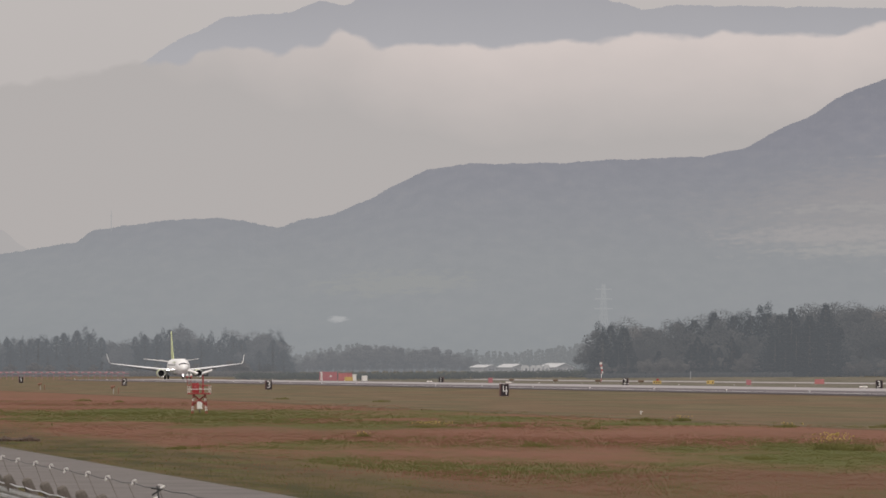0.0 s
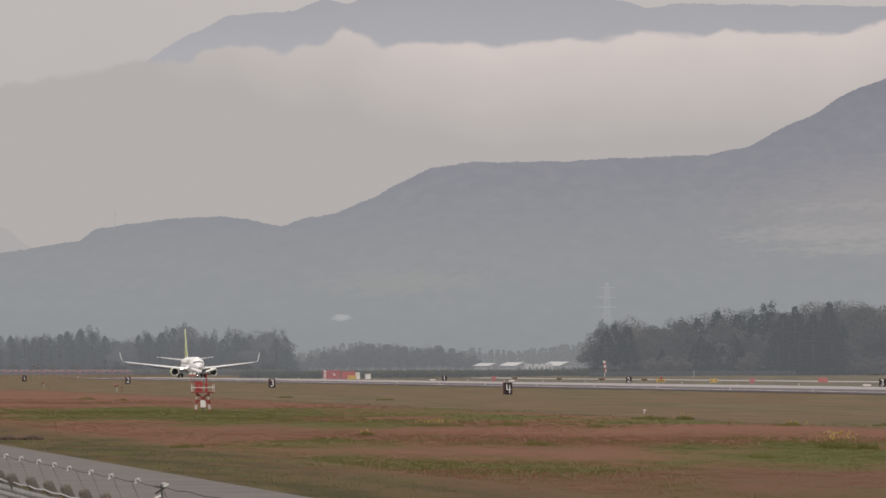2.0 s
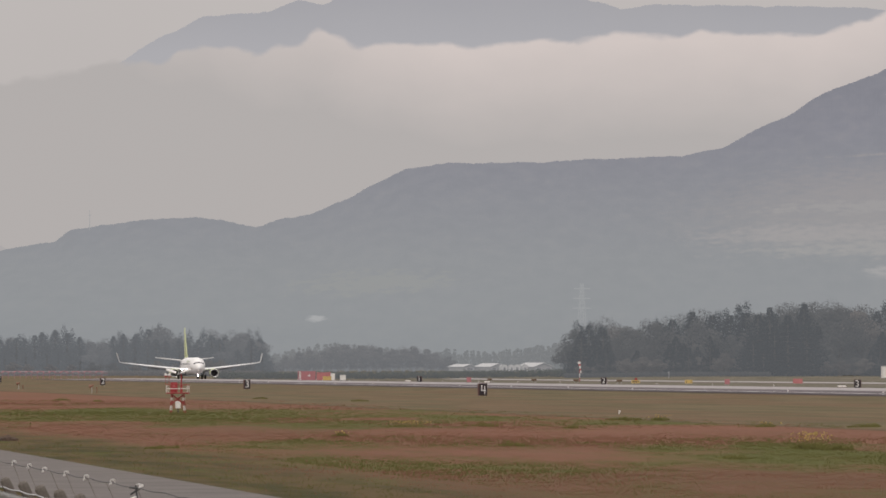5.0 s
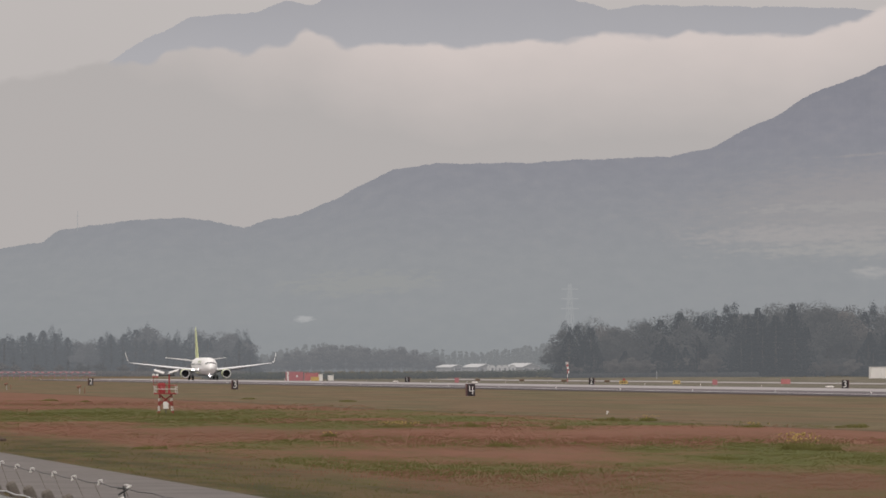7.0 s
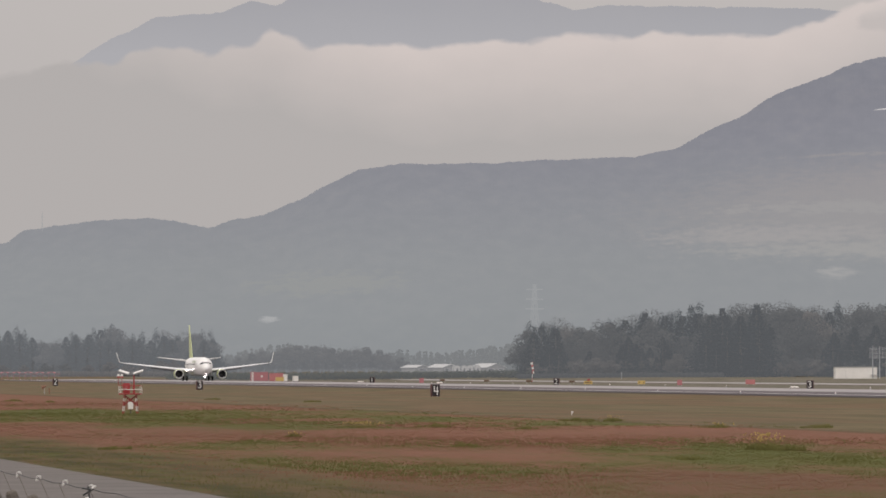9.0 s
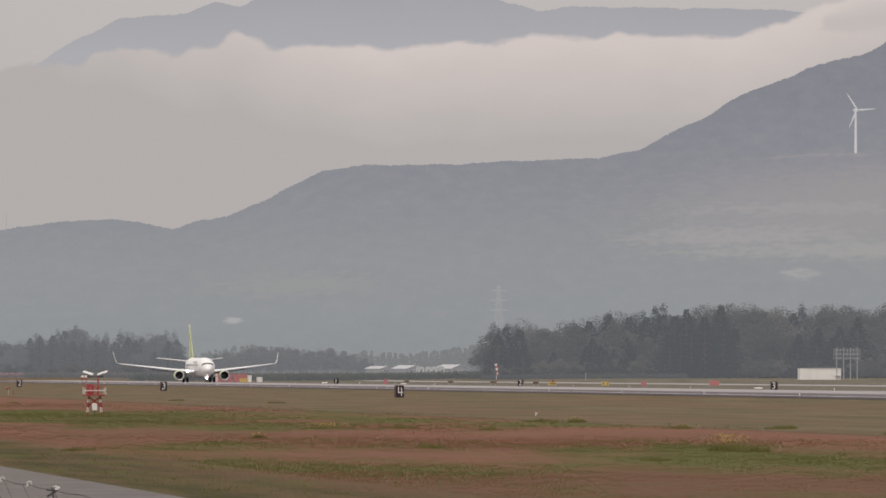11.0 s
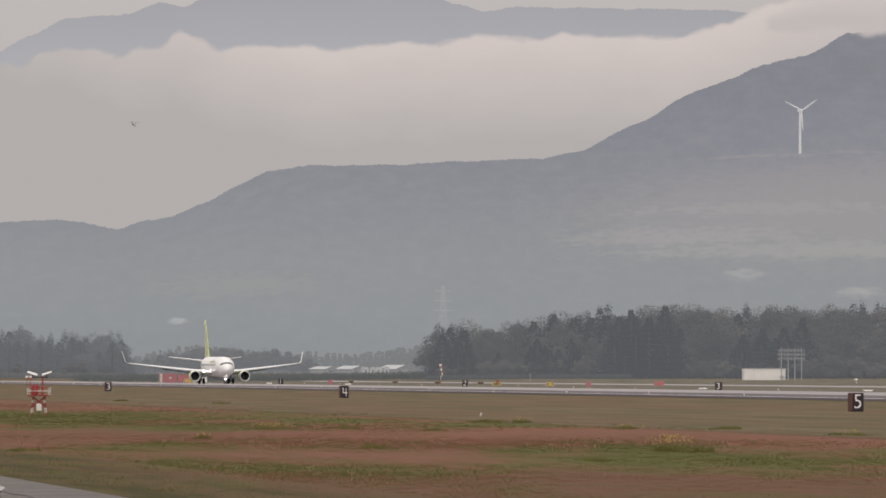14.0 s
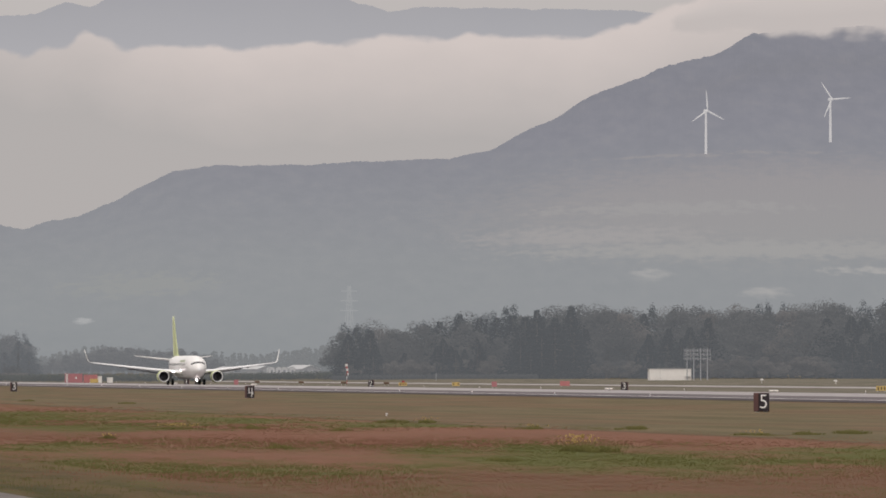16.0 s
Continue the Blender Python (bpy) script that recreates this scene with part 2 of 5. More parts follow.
M["brown"] = mat("brown_box_paint", (0.10, 0.065, 0.045), (0.16, 0.10, 0.07), 2.0, 0.7)
M["hut"] = mat("cream_wall", (0.64, 0.62, 0.60), (0.74, 0.72, 0.70), 0.4, 0.8)
M["house_wall"] = mat("grey_house_wall", (0.36, 0.36, 0.36), (0.48, 0.47, 0.46), 0.3, 0.8)
M["steel"] = mat("galvanised_steel", (0.38, 0.39, 0.40), (0.52, 0.53, 0.54), 4.0, 0.5, 0.4)
M["concrete"] = mat("weathered_concrete", (0.085, 0.073, 0.063), (0.175, 0.155, 0.138), 6.0, 0.9, bump=0.4)
M["bark"] = hazed(mat("bark", (0.06, 0.055, 0.05), (0.10, 0.09, 0.08), 1.5, 0.9), 0.24)
# stripes pulled towards pink: haze is put into both paints
M["striped_red"] = hazed(mat("faded_striped_red", (0.30, 0.075, 0.085), (0.38, 0.11, 0.11), 1.0, 0.7), 0.30)
M["striped_white"] = hazed(mat("dull_striped_white", (0.26, 0.20, 0.21), (0.34, 0.27, 0.28), 1.0, 0.7), 0.30)
M["ring"] = mat("dull_white_ceramic", (0.46, 0.44, 0.43), (0.62, 0.60, 0.59), 6.0, 0.5)
# far bark, masts, foliage and barns below carry glowing haze in their material
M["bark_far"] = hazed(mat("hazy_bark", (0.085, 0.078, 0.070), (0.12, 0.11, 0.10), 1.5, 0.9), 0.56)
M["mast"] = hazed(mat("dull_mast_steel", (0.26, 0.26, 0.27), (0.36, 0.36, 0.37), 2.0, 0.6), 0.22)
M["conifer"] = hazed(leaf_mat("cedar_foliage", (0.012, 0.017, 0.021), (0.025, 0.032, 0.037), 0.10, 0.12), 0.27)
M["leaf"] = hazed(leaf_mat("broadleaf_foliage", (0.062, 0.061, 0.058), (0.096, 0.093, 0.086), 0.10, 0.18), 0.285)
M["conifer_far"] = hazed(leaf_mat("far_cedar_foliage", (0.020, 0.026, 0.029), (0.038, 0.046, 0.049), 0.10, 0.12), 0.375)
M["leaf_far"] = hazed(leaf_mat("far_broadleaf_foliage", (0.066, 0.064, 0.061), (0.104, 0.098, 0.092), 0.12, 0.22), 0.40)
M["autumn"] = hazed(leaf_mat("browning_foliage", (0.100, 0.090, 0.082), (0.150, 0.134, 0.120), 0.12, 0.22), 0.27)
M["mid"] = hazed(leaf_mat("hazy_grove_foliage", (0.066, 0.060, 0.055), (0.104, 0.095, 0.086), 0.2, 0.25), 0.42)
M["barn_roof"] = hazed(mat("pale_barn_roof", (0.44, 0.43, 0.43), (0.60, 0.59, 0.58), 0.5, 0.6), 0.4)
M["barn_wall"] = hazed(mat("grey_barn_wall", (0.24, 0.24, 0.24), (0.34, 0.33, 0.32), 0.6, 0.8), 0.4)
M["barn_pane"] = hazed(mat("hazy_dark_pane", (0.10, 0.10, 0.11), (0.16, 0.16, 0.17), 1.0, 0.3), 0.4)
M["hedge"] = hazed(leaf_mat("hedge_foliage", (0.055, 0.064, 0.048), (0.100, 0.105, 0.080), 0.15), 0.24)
M["asphalt_new"] = mat("dark_shoulder_asphalt", (0.055, 0.048, 0.054), (0.085, 0.075, 0.080), 0.05, 0.9, bump=0.3, spec=0.05)
M["asphalt_old"] = mat("grey_runway_asphalt", (0.104, 0.091, 0.097), (0.150, 0.134, 0.139), 0.03, 0.9, bump=0.2, spec=0.08)
# smooth asphalt, its base colour lightened to carry the sky's sheen
M["keel"] = mat("worn_smooth_asphalt", (0.170, 0.150, 0.150), (0.255, 0.230, 0.228), 0.02, 0.58, bump=0.1, spec=1.0)
M["road"] = mat("perimeter_road_asphalt", (0.102, 0.092, 0.087), (0.162, 0.147, 0.139), 0.35, 0.9, bump=0.5, fine=14.0, spec=0.12)
M["line"] = mat("worn_white_line", (0.34, 0.32, 0.32), (0.50, 0.48, 0.47), 0.3, 0.7)
M["tuft"] = leaf_mat("green_weeds", (0.108, 0.110, 0.038), (0.154, 0.146, 0.058), 0.5)
M["weed"] = leaf_mat("rank_weeds", (0.130, 0.132, 0.045), (0.185, 0.172, 0.066), 0.5)
M["dry"] = leaf_mat("dry_grass_stems", (0.190, 0.102, 0.070), (0.250, 0.139, 0.095), 0.5)
M["flower"] = mat("yellow_flowers", (0.32, 0.23, 0.06), (0.44, 0.32, 0.10), 2.0, 0.7)
M["soil"] = mat("dark_soil", (0.05, 0.035, 0.028), (0.09, 0.06, 0.045), 1.0, 0.95)
# turbines, pylon and ridge mast glow with haze put into their material
M["turbine"] = distance_mat("pale_turbine_paint", (0.52, 0.505, 0.515), ((0.7, 0.7, 0.7), (0.75, 0.75, 0.75), (0.8, 0.8, 0.8)), 0.7, 0.1)
M["pylon"] = distance_mat("pale_pylon_steel", (0.330, 0.338, 0.346), ((0.4, 0.4, 0.4), (0.45, 0.45, 0.45), (0.5, 0.5, 0.5)), 0.97, 0.1)
# forest cover with the blue of distant air put into its colour
HAZY_FOREST = ((0.038, 0.042, 0.070), (0.060, 0.063, 0.092), (0.090, 0.088, 0.108))


# ---- helpers for meshes ----
def part(name, bm, material, parent=None, label=""):
    me = bpy.data.meshes.new(name)
    bm.to_mesh(me)
    bm.free()
    me.materials.append(material)
    ob = new(name, me)
    ob.parent = parent
    if label:
        ob["label"] = label
    return ob


def raw(name, verts, faces, material, parent=None, smooth=False):
    me = bpy.data.meshes.new(name)
    me.from_pydata(verts, [], faces)
    me.materials.append(material)
    if smooth:
        me.polygons.foreach_set("use_smooth", [True] * len(me.polygons))
    me.update()
    ob = new(name, me)
    ob.parent = parent
    return ob


def thing(name, label, category, m=None, group="", kind=""):
    e = tagged(new(name), label, category, group, kind)
    if m is not None:
        e.matrix_basis = m
    return e


def box(bm, size, at=(0, 0, 0), turn=(0, 0, 0), bevel=0.0):
    g = bmesh.ops.create_cube(bm, size=1.0, matrix=pose(*at, *turn) @ Matrix.Diagonal((*size, 1)))
    if bevel:
        edges = list({e for v in g["verts"] for e in v.link_edges})
        bmesh.ops.bevel(bm, geom=edges, offset=bevel, segments=1, affect="EDGES")
    return bm


def rod(bm, p, q, r0, r1=None, n=8):
    p, q = Vector(p), Vector(q)
    d = q - p
    m = Matrix.Translation((p + q) / 2) @ d.to_track_quat("Z", "Y").to_matrix().to_4x4()
    bmesh.ops.create_cone(bm, cap_ends=True, segments=n, radius1=r0, radius2=r0 if r1 is None else r1, depth=d.length, matrix=m)
    return bm


def B():
    return bmesh.new()


def numeral(text, size, material, parent, m, label):
    cu = bpy.data.curves.new("numeral", "FONT")
    cu.body, cu.size, cu.extrude, cu.offset = text, size, 0.006, -0.010 * size
    cu.align_x, cu.align_y = "CENTER", "CENTER"
    tmp = bpy.data.objects.new("numeral", cu)
    scene.collection.objects.link(tmp)
    me = bpy.data.meshes.new_from_object(tmp.evaluated_get(bpy.context.evaluated_depsgraph_get()))
    bpy.data.objects.remove(tmp)
    me.materials.clear()
    me.materials.append(material)
    ob = new("numeral", me)
    ob.parent, ob.matrix_basis = parent, m
    ob["label"] = label
    return ob


def smooth(a, b, x):
    t = min(1.0, max(0.0, (x - a) / (b - a)))
    return t * t * (3 - 2 * t)


# ---- the plan: everything along the runway is laid out by a (metres along it, away) and s (metres across it) ----
A0 = Vector((42.3, 572.0))
ALONG = Vector((-0.113547, 0.993533))
ACROSS = Vector((0.993533, 0.113547))
CROWN = 51.6      # the runway's centreline
RUNWAY_END = 1500.0


def lay(a, s):
    p = A0 + a * ALONG + s * ACROSS
    return p.x, p.y


def across(x, y):
    return (Vector((x, y)) - A0).dot(ACROSS)


def along(x, y):
    return (Vector((x, y)) - A0).dot(ALONG)


def ground_z(x, y):
    s, a = across(x, y), along(x, y)
    w = abs(s - CROWN)
    z = (0.62 - 0.00040 * w * w if w < 30 else 0.26 * (1 - smooth(30, 47, w))) * (1 - smooth(RUNWAY_END + 20, RUNWAY_END + 120, a))
    z += 1.0 * smooth(130, 230, s)
    z += 1.2 * smooth(2150, 2800, y) + 0.8 * smooth(2900, 3400, y)
    return z


def spot(right, ahead, lift=0.0):
    """A place on the ground: bearing in milliradians to the right of the first view, metres ahead."""
    x = right * ahead / 1000
    return x, ahead, ground_z(x, ahead) + lift


def facing(right, ahead, turn=0.0, lift=0.0):
    x, y, z = spot(right, ahead, lift)
    return pose(x, y, z, 0, 0, turn)


# ---- the ground ----
def grass_mat():
    m = bpy.data.materials.new("airfield_grass")
    m.use_nodes = True
    nt = m.node_tree
    b = nt.nodes["Principled BSDF"]
    tc = nt.nodes.new("ShaderNodeTexCoord")
    sep = nt.nodes.new("ShaderNodeSeparateXYZ")
    nt.links.new(tc.outputs["UV"], sep.inputs[0])   # u: metres across, v: metres along

    def noise_at(scale, detail=5.0, rough=0.6):
        n = nt.nodes.new("ShaderNodeTexNoise")
        n.inputs["Scale"].default_value, n.inputs["Detail"].default_value, n.inputs["Roughness"].default_value = scale, detail, rough
        nt.links.new(tc.outputs["Object"], n.inputs["Vector"])
        return n.outputs["Fac"]

    def math_node(op, a, b2, c=None):
        n = nt.nodes.new("ShaderNodeMath")
        n.operation = op
        for i, v in enumerate((a, b2, c)):
            if v is None:
                continue
            if isinstance(v, (int, float)):
                n.inputs[i].default_value = v
            else:
                nt.links.new(v, n.inputs[i])
        return n.outputs[0]

    def step(x, lo, hi):
        n = nt.nodes.new("ShaderNodeMapRange")
        n.interpolation_type = "SMOOTHSTEP"
        n.inputs["From Min"].default_value, n.inputs["From Max"].default_value = lo, hi
        nt.links.new(x, n.inputs["Value"])
        return n.outputs[0]

    def mixed(fac, a, b2):
        n = nt.nodes.new("ShaderNodeMix")
        n.data_type = "RGBA"
        if isinstance(fac, (int, float)):
            n.inputs["Factor"].default_value = fac
        else:
            nt.links.new(fac, n.inputs["Factor"])
        for key, v in (("A", a), ("B", b2)):
            if isinstance(v, tuple):
                n.inputs[key].default_value = (*v, 1)
            else:
                nt.links.new(v, n.inputs[key])
        return n.outputs["Result"]

    def swath(scale, detail=5.0, off=0.0):
        # patches drawn out along the mowing direction
        v, n = nt.nodes.new("ShaderNodeVectorMath"), nt.nodes.new("ShaderNodeTexNoise")
        v.operation = "MULTIPLY_ADD"
        v.inputs[1].default_value, v.inputs[2].default_value = (1.0, 0.16, 1.0), (off, off, 0.0)
        nt.links.new(tc.outputs["UV"], v.inputs[0])
        nt.links.new(v.outputs[0], n.inputs["Vector"])
        n.inputs["Scale"].default_value, n.inputs["Detail"].default_value, n.inputs["Roughness"].default_value = scale, detail, 0.62
        return n.outputs["Fac"]

    mid, small, tiny = swath(0.19, 5.0, 30.0), noise_at(0.6), noise_at(5.0)
    s = sep.outputs["X"]
    # the cover map: u tells how green the uncut grass stands, v how brown and thin it is
    cov, cs = nt.nodes.new("ShaderNodeUVMap"), nt.nodes.new("ShaderNodeSeparateXYZ")
    cov.uv_map = "cover"
    nt.links.new(cov.outputs[0], cs.inputs[0])
    broken = math_node("MULTIPLY_ADD", swath(0.6, 7.0, 12.0), 1.2, -0.6)
    fresh = step(math_node("ADD", cs.outputs["X"], broken), 0.08, 1.00)
    thin = step(math_node("ADD", cs.outputs["Y"], broken), 0.10, 0.90)
    mown = mixed(step(mid, 0.34, 0.66), (0.094, 0.082, 0.047), (0.140, 0.108, 0.067))
    mown = mixed(math_node("MULTIPLY", step(swath(0.06, 5.0, 55.0), 0.44, 0.60), 0.45), mown, (0.146, 0.084, 0.056))
    mown = mixed(math_node("MULTIPLY", step(swath(0.16, 6.0, 140.0), 0.52, 0.66), 0.5), mown, (0.088, 0.079, 0.040))
    dry = mixed(small, (0.142, 0.069, 0.047), (0.194, 0.098, 0.068))
    brown = mixed(small, (0.098, 0.057, 0.035), (0.136, 0.081, 0.051))
    green = mixed(small, (0.066, 0.072, 0.023), (0.102, 0.103, 0.036))
    uncut = mixed(fresh, mixed(thin, dry, brown), green)
    # rank dark grass along the road
    rank = step(math_node("ADD", s, math_node("MULTIPLY_ADD", mid, 9.0, -4.5)), -81.5, -86.5)
    verge = mixed(step(swath(0.5, 6.0, 70.0), 0.40, 0.60), (0.046, 0.043, 0.019), (0.094, 0.066, 0.035))
    verge = mixed(math_node("MULTIPLY", step(swath(0.35, 6.0, 20.0), 0.50, 0.64), 0.8), verge, (0.078, 0.081, 0.027))
    uncut = mixed(math_node("MULTIPLY", rank, 0.92), uncut, verge)
    # the rough, uncut grass begins at a cut edge parallel to the runway
    s_cut = math_node("ADD", s, math_node("MULTIPLY_ADD", mid, 3.0, -1.5))
    edge = step(s_cut, -42.6, -41.0)
    col = mixed(edge, uncut, mown)
    # a darker band runs along the cut edge
    edge_band = math_node("MULTIPLY", step(s_cut, -43.6, -42.4), step(s_cut, -40.6, -41.6))
    col = mixed(math_node("MULTIPLY", edge_band, 0.5), col, (0.060, 0.052, 0.028))
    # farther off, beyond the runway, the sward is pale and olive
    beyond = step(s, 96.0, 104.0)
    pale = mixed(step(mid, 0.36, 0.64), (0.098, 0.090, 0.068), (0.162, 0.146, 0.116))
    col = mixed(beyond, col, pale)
    fleck = nt.nodes.new("ShaderNodeHueSaturation")
    mr = nt.nodes.new("ShaderNodeMapRange")
    mr.inputs["From Min"].default_value, mr.inputs["From Max"].default_value = 0.25, 0.75
    mr.inputs["To Min"].default_value, mr.inputs["To Max"].default_value = 0.80, 1.20
    nt.links.new(tiny, mr.inputs["Value"])
    nt.links.new(mr.outputs[0], fleck.inputs["Value"])
    nt.links.new(col, fleck.inputs["Color"])
    nt.links.new(fleck.outputs[0], b.inputs["Base Color"])
    b.inputs["Roughness"].default_value, b.inputs["Specular IOR Level"].default_value = 0.95, 0.05
    bp = nt.nodes.new("ShaderNodeBump")
    bp.inputs["Strength"].default_value, bp.inputs["Distance"].default_value = 0.5, 0.15
    nt.links.new(small, bp.inputs["Height"])
    nt.links.new(bp.outputs[0], b.inputs["Normal"])
    return m


def band(x, lo, hi, soft):
    return smooth(lo - soft, lo + soft, x) * (1 - smooth(hi - soft, hi + soft, x))


def grass_cover(x, y):
    """How green (0 to 1) and how brown (0 to 1) the uncut grass is at a place: wet strips lie across the field."""
    right = x / max(60.0, y) * 1000
    d = y * (1 + 0.16 * noise.noise((x * 0.05, y * 0.010, 1.5)) + 0.10 * noise.noise((x * 0.16, y * 0.035, 4.5)) + 0.05 * noise.noise((x * 0.6, y * 0.1, 2.5)))
    patch = noise.noise((x * 0.11, y * 0.020, 8.0)) + 0.6 * noise.noise((x * 0.4, y * 0.06, 3.0))
    east = smooth(-8, 14, right)
    wet = band(d, 425 - 15 * east, 560 - 85 * east, 40) * (0.80 - 0.10 * east + (0.35 + 0.50 * east) * patch)
    near = band(d, 226, 298, 30) * (0.48 + 0.22 * east + 0.75 * patch)
    verge = 0.7 * (1 - smooth(-87.5, -82.5, across(x, y) + 4 * patch)) * (1 - smooth(300, 380, y))
    fresh = max(wet, near, verge, 0.14 + 0.42 * patch)
    thin = max(0.8 * (1 - smooth(215, 275, d)), 0.3 + 0.5 * noise.noise((x * 0.07, y * 0.016, 6.0)))
    return min(1.0, max(0.0, fresh)), min(1.0, max(0.0, thin))


def sheet(name, a_lines, s_lines, material, lift=0.0, uneven=0.0):
    verts, uvs, faces = [], [], []
    for a in a_lines:
        for s in s_lines:
            x, y = lay(a, s)
            z = ground_z(x, y) + lift
            if uneven and -88 < s < 20:
                z += smooth(-88, -82, s) * uneven * (noise.noise((x * 0.06, y * 0.02, 0)) + 0.4 * noise.noise((x * 0.3, y * 0.1, 3)))
            verts.append((x, y, z))
            uvs.append((s, a))
    w = len(s_lines)
    for i in range(len(a_lines) - 1):
        for j in range(w - 1):
            k = i * w + j
            faces.append((k, k + 1, k + w + 1, k + w))
    ob = raw(name, verts, faces, material, smooth=True)
    layer = ob.data.uv_layers.new(name="plan")
    idx = np.empty(len(ob.data.loops), dtype=np.int32)
    ob.data.loops.foreach_get("vertex_index", idx)
    layer.data.foreach_set("uv", np.array(uvs, dtype=np.float32)[idx].ravel())
    return ob


def lines(*runs):
    out = []
    for a, b, n in runs:
        out += [a + (b - a) * i / n for i in range(n)]
    return out + [runs[-1][1]]


def cover_map(ob):
    layer = ob.data.uv_layers.new(name="cover")
    idx = np.empty(len(ob.data.loops), dtype=np.int32)
    ob.data.loops.foreach_get("vertex_index", idx)
    cover = np.array([grass_cover(v.co.x, v.co.y) if 60 < v.co.y < 1500 else (0.1, 0.3) for v in ob.data.vertices], dtype=np.float32)
    layer.data.foreach_set("uv", cover[idx].ravel())


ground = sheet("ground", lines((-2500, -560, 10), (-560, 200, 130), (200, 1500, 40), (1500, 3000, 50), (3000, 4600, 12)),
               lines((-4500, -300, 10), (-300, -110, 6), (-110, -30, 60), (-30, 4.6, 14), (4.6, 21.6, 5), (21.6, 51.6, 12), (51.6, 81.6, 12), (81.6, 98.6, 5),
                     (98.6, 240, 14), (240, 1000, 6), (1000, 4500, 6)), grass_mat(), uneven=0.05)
cover_map(ground)
tagged(ground, "wide airfield grass, reddish dry and green, mown near runway", "ground", kind="structure")

runway = sheet("runway", lines((-600, RUNWAY_END, 60)), lines((29.1, 51.6, 10), (51.6, 74.1, 10)), M["asphalt_old"], lift=0.035)
tagged(runway, "grey damp asphalt runway with a crowned middle", "runway", kind="structure")
# strip added along the crown, the damp surface's reflection painted in its pale colour
keel = sheet("runway_keel", lines((-600, RUNWAY_END, 60)), lines((40.0, 63.2, 20)), M["keel"], lift=0.039)
tagged(keel, "smoother middle runway strip, sky sheen put into its paler colour", "runway", kind="structure")
for s0, s1 in ((24.4, 29.1), (74.1, 82.6)):
    sh = sheet("runway_shoulder", lines((-600, RUNWAY_END + 8, 60)), lines((s0, s1, 2)), M["asphalt_new"], lift=0.030)
    tagged(sh, "dark asphalt shoulder along the runway's edge", "shoulder", kind="structure")
for s0 in (29.8, 72.5):
    st = sheet("edge_line", lines((-600, RUNWAY_END, 60)), lines((s0, s0 + 0.9, 1)), M["line"], lift=0.041)
    tagged(st, "continuous worn white line along the runway edge", "marking", kind="structure")
for i in range(42):
    a = -590 + 50 * i
    ds = sheet("centre_line", [a, a + 15, a + 30], [51.15, 51.6, 52.05], M["line"], lift=0.045)
    tagged(ds, "white dash of the runway's centre line", "marking", "centre line dashes", "structure")
tw = sheet("taxiway", lines((-600, 1700, 40)), lines((156, 167, 4)), M["keel"], lift=0.03)
tagged(tw, "pale grey parallel taxiway beyond the runway", "taxiway", kind="structure")
lane = sheet("perimeter_road", lines((-700, 60, 90)), lines((-95.4, -90.0, 4)), M["road"], lift=0.02)
tagged(lane, "narrow grey asphalt perimeter road inside the fence", "road", kind="structure")


# ---- mountains, cloud and distance ----
def profile(points, x):
    """A ridge's height at a bearing, eased between its summits and saddles."""
    if x <= points[0][0]:
        return points[0][1]
    for (x0, y0), (x1, y1) in zip(points, points[1:]):
        if x <= x1:
            t = (x - x0) / (x1 - x0)
            return y0 + (y1 - y0) * (0.55 * t + 0.45 * t * t * (3 - 2 * t))
    return points[-1][1]


def slope_point(ridge, b, t, near, far, foot, rough, seed):
    top = profile(ridge, b)
    top += rough * (0.55 * noise.noise((b * 0.35, seed, 0)) + 0.3 * noise.noise((b * 1.3, seed, 5)) + 0.28 * noise.noise((b * 3.5, seed, 9)) + 0.22 * noise.noise((b * 8.0, seed, 3)))
    swell = max(0.0, math.sin(math.pi * t))
    spur = noise.fractal((b * 0.09 + 0.35 * t, 1.6 * t, seed), 0.9, 2.1, 5)
    e = foot + (top - foot) * t ** 0.85 + 2.6 * spur * swell ** 0.8 * min(1.0, (top - foot) / 18)
    d = near + (far - near) * t + 55 * spur * swell
    return Vector((b * d / 1000, d, EYE + e * d / 1000))


def mountain(name, label, ridge, near, far, foot, left, right, material, rough, nb=900, nr=46, seed=0.0):
    """Slopes that climb from a foot at `near` metres to a ridge at `far`; ridge: bearing and elevation in milliradians."""
    verts, faces = [], []
    for r in range(nr + 2):
        for i in range(nb + 1):
            b = left + (right - left) * i / nb
            p = slope_point(ridge, b, min(1.0, r / nr), near, far, foot, rough, seed)
            verts.append(p if r <= nr else p + Vector((0, 60, -25)))
    for r in range(nr + 1):
        for i in range(nb):
            k = r * (nb + 1) + i
            faces.append((k, k + 1, k + nb + 2, k + nb + 1))
    ob = raw(name, verts, faces, material, smooth=True)
    return tagged(ob, label, "mountain", kind="structure")


def slope_spot(ridge_at, right, up, near, far, foot):
    """Roughly where on a slope a bearing and elevation lie."""
    t = max(0.0, min(1.0, (up - foot) / (ridge_at - foot))) ** (1 / 0.85)
    d = near + (far - near) * t
    return Vector((right * d / 1000, d, EYE + up * d / 1000))


FRONT = [(-68.63, 14.09), (-57.00, 14.96), (-47.55, 16.42), (-44.78, 18.09), (-35.19, 19.32), (-28.64, 19.61), (-25.01, 19.18), (-21.37, 18.31),
         (-17.74, 19.47), (-14.47, 19.98), (-9.74, 21.87), (-6.11, 23.90), (-1.74, 25.87), (3.34, 26.59), (14.25, 26.67), (22.25, 27.10),
         (33.88, 27.54), (38.24, 28.48), (45.51, 31.97), (53.51, 36.34), (62.96, 39.83), (67.32, 40.77), (72.77, 43.61), (81.13, 44.48), (110.21, 45.50)]
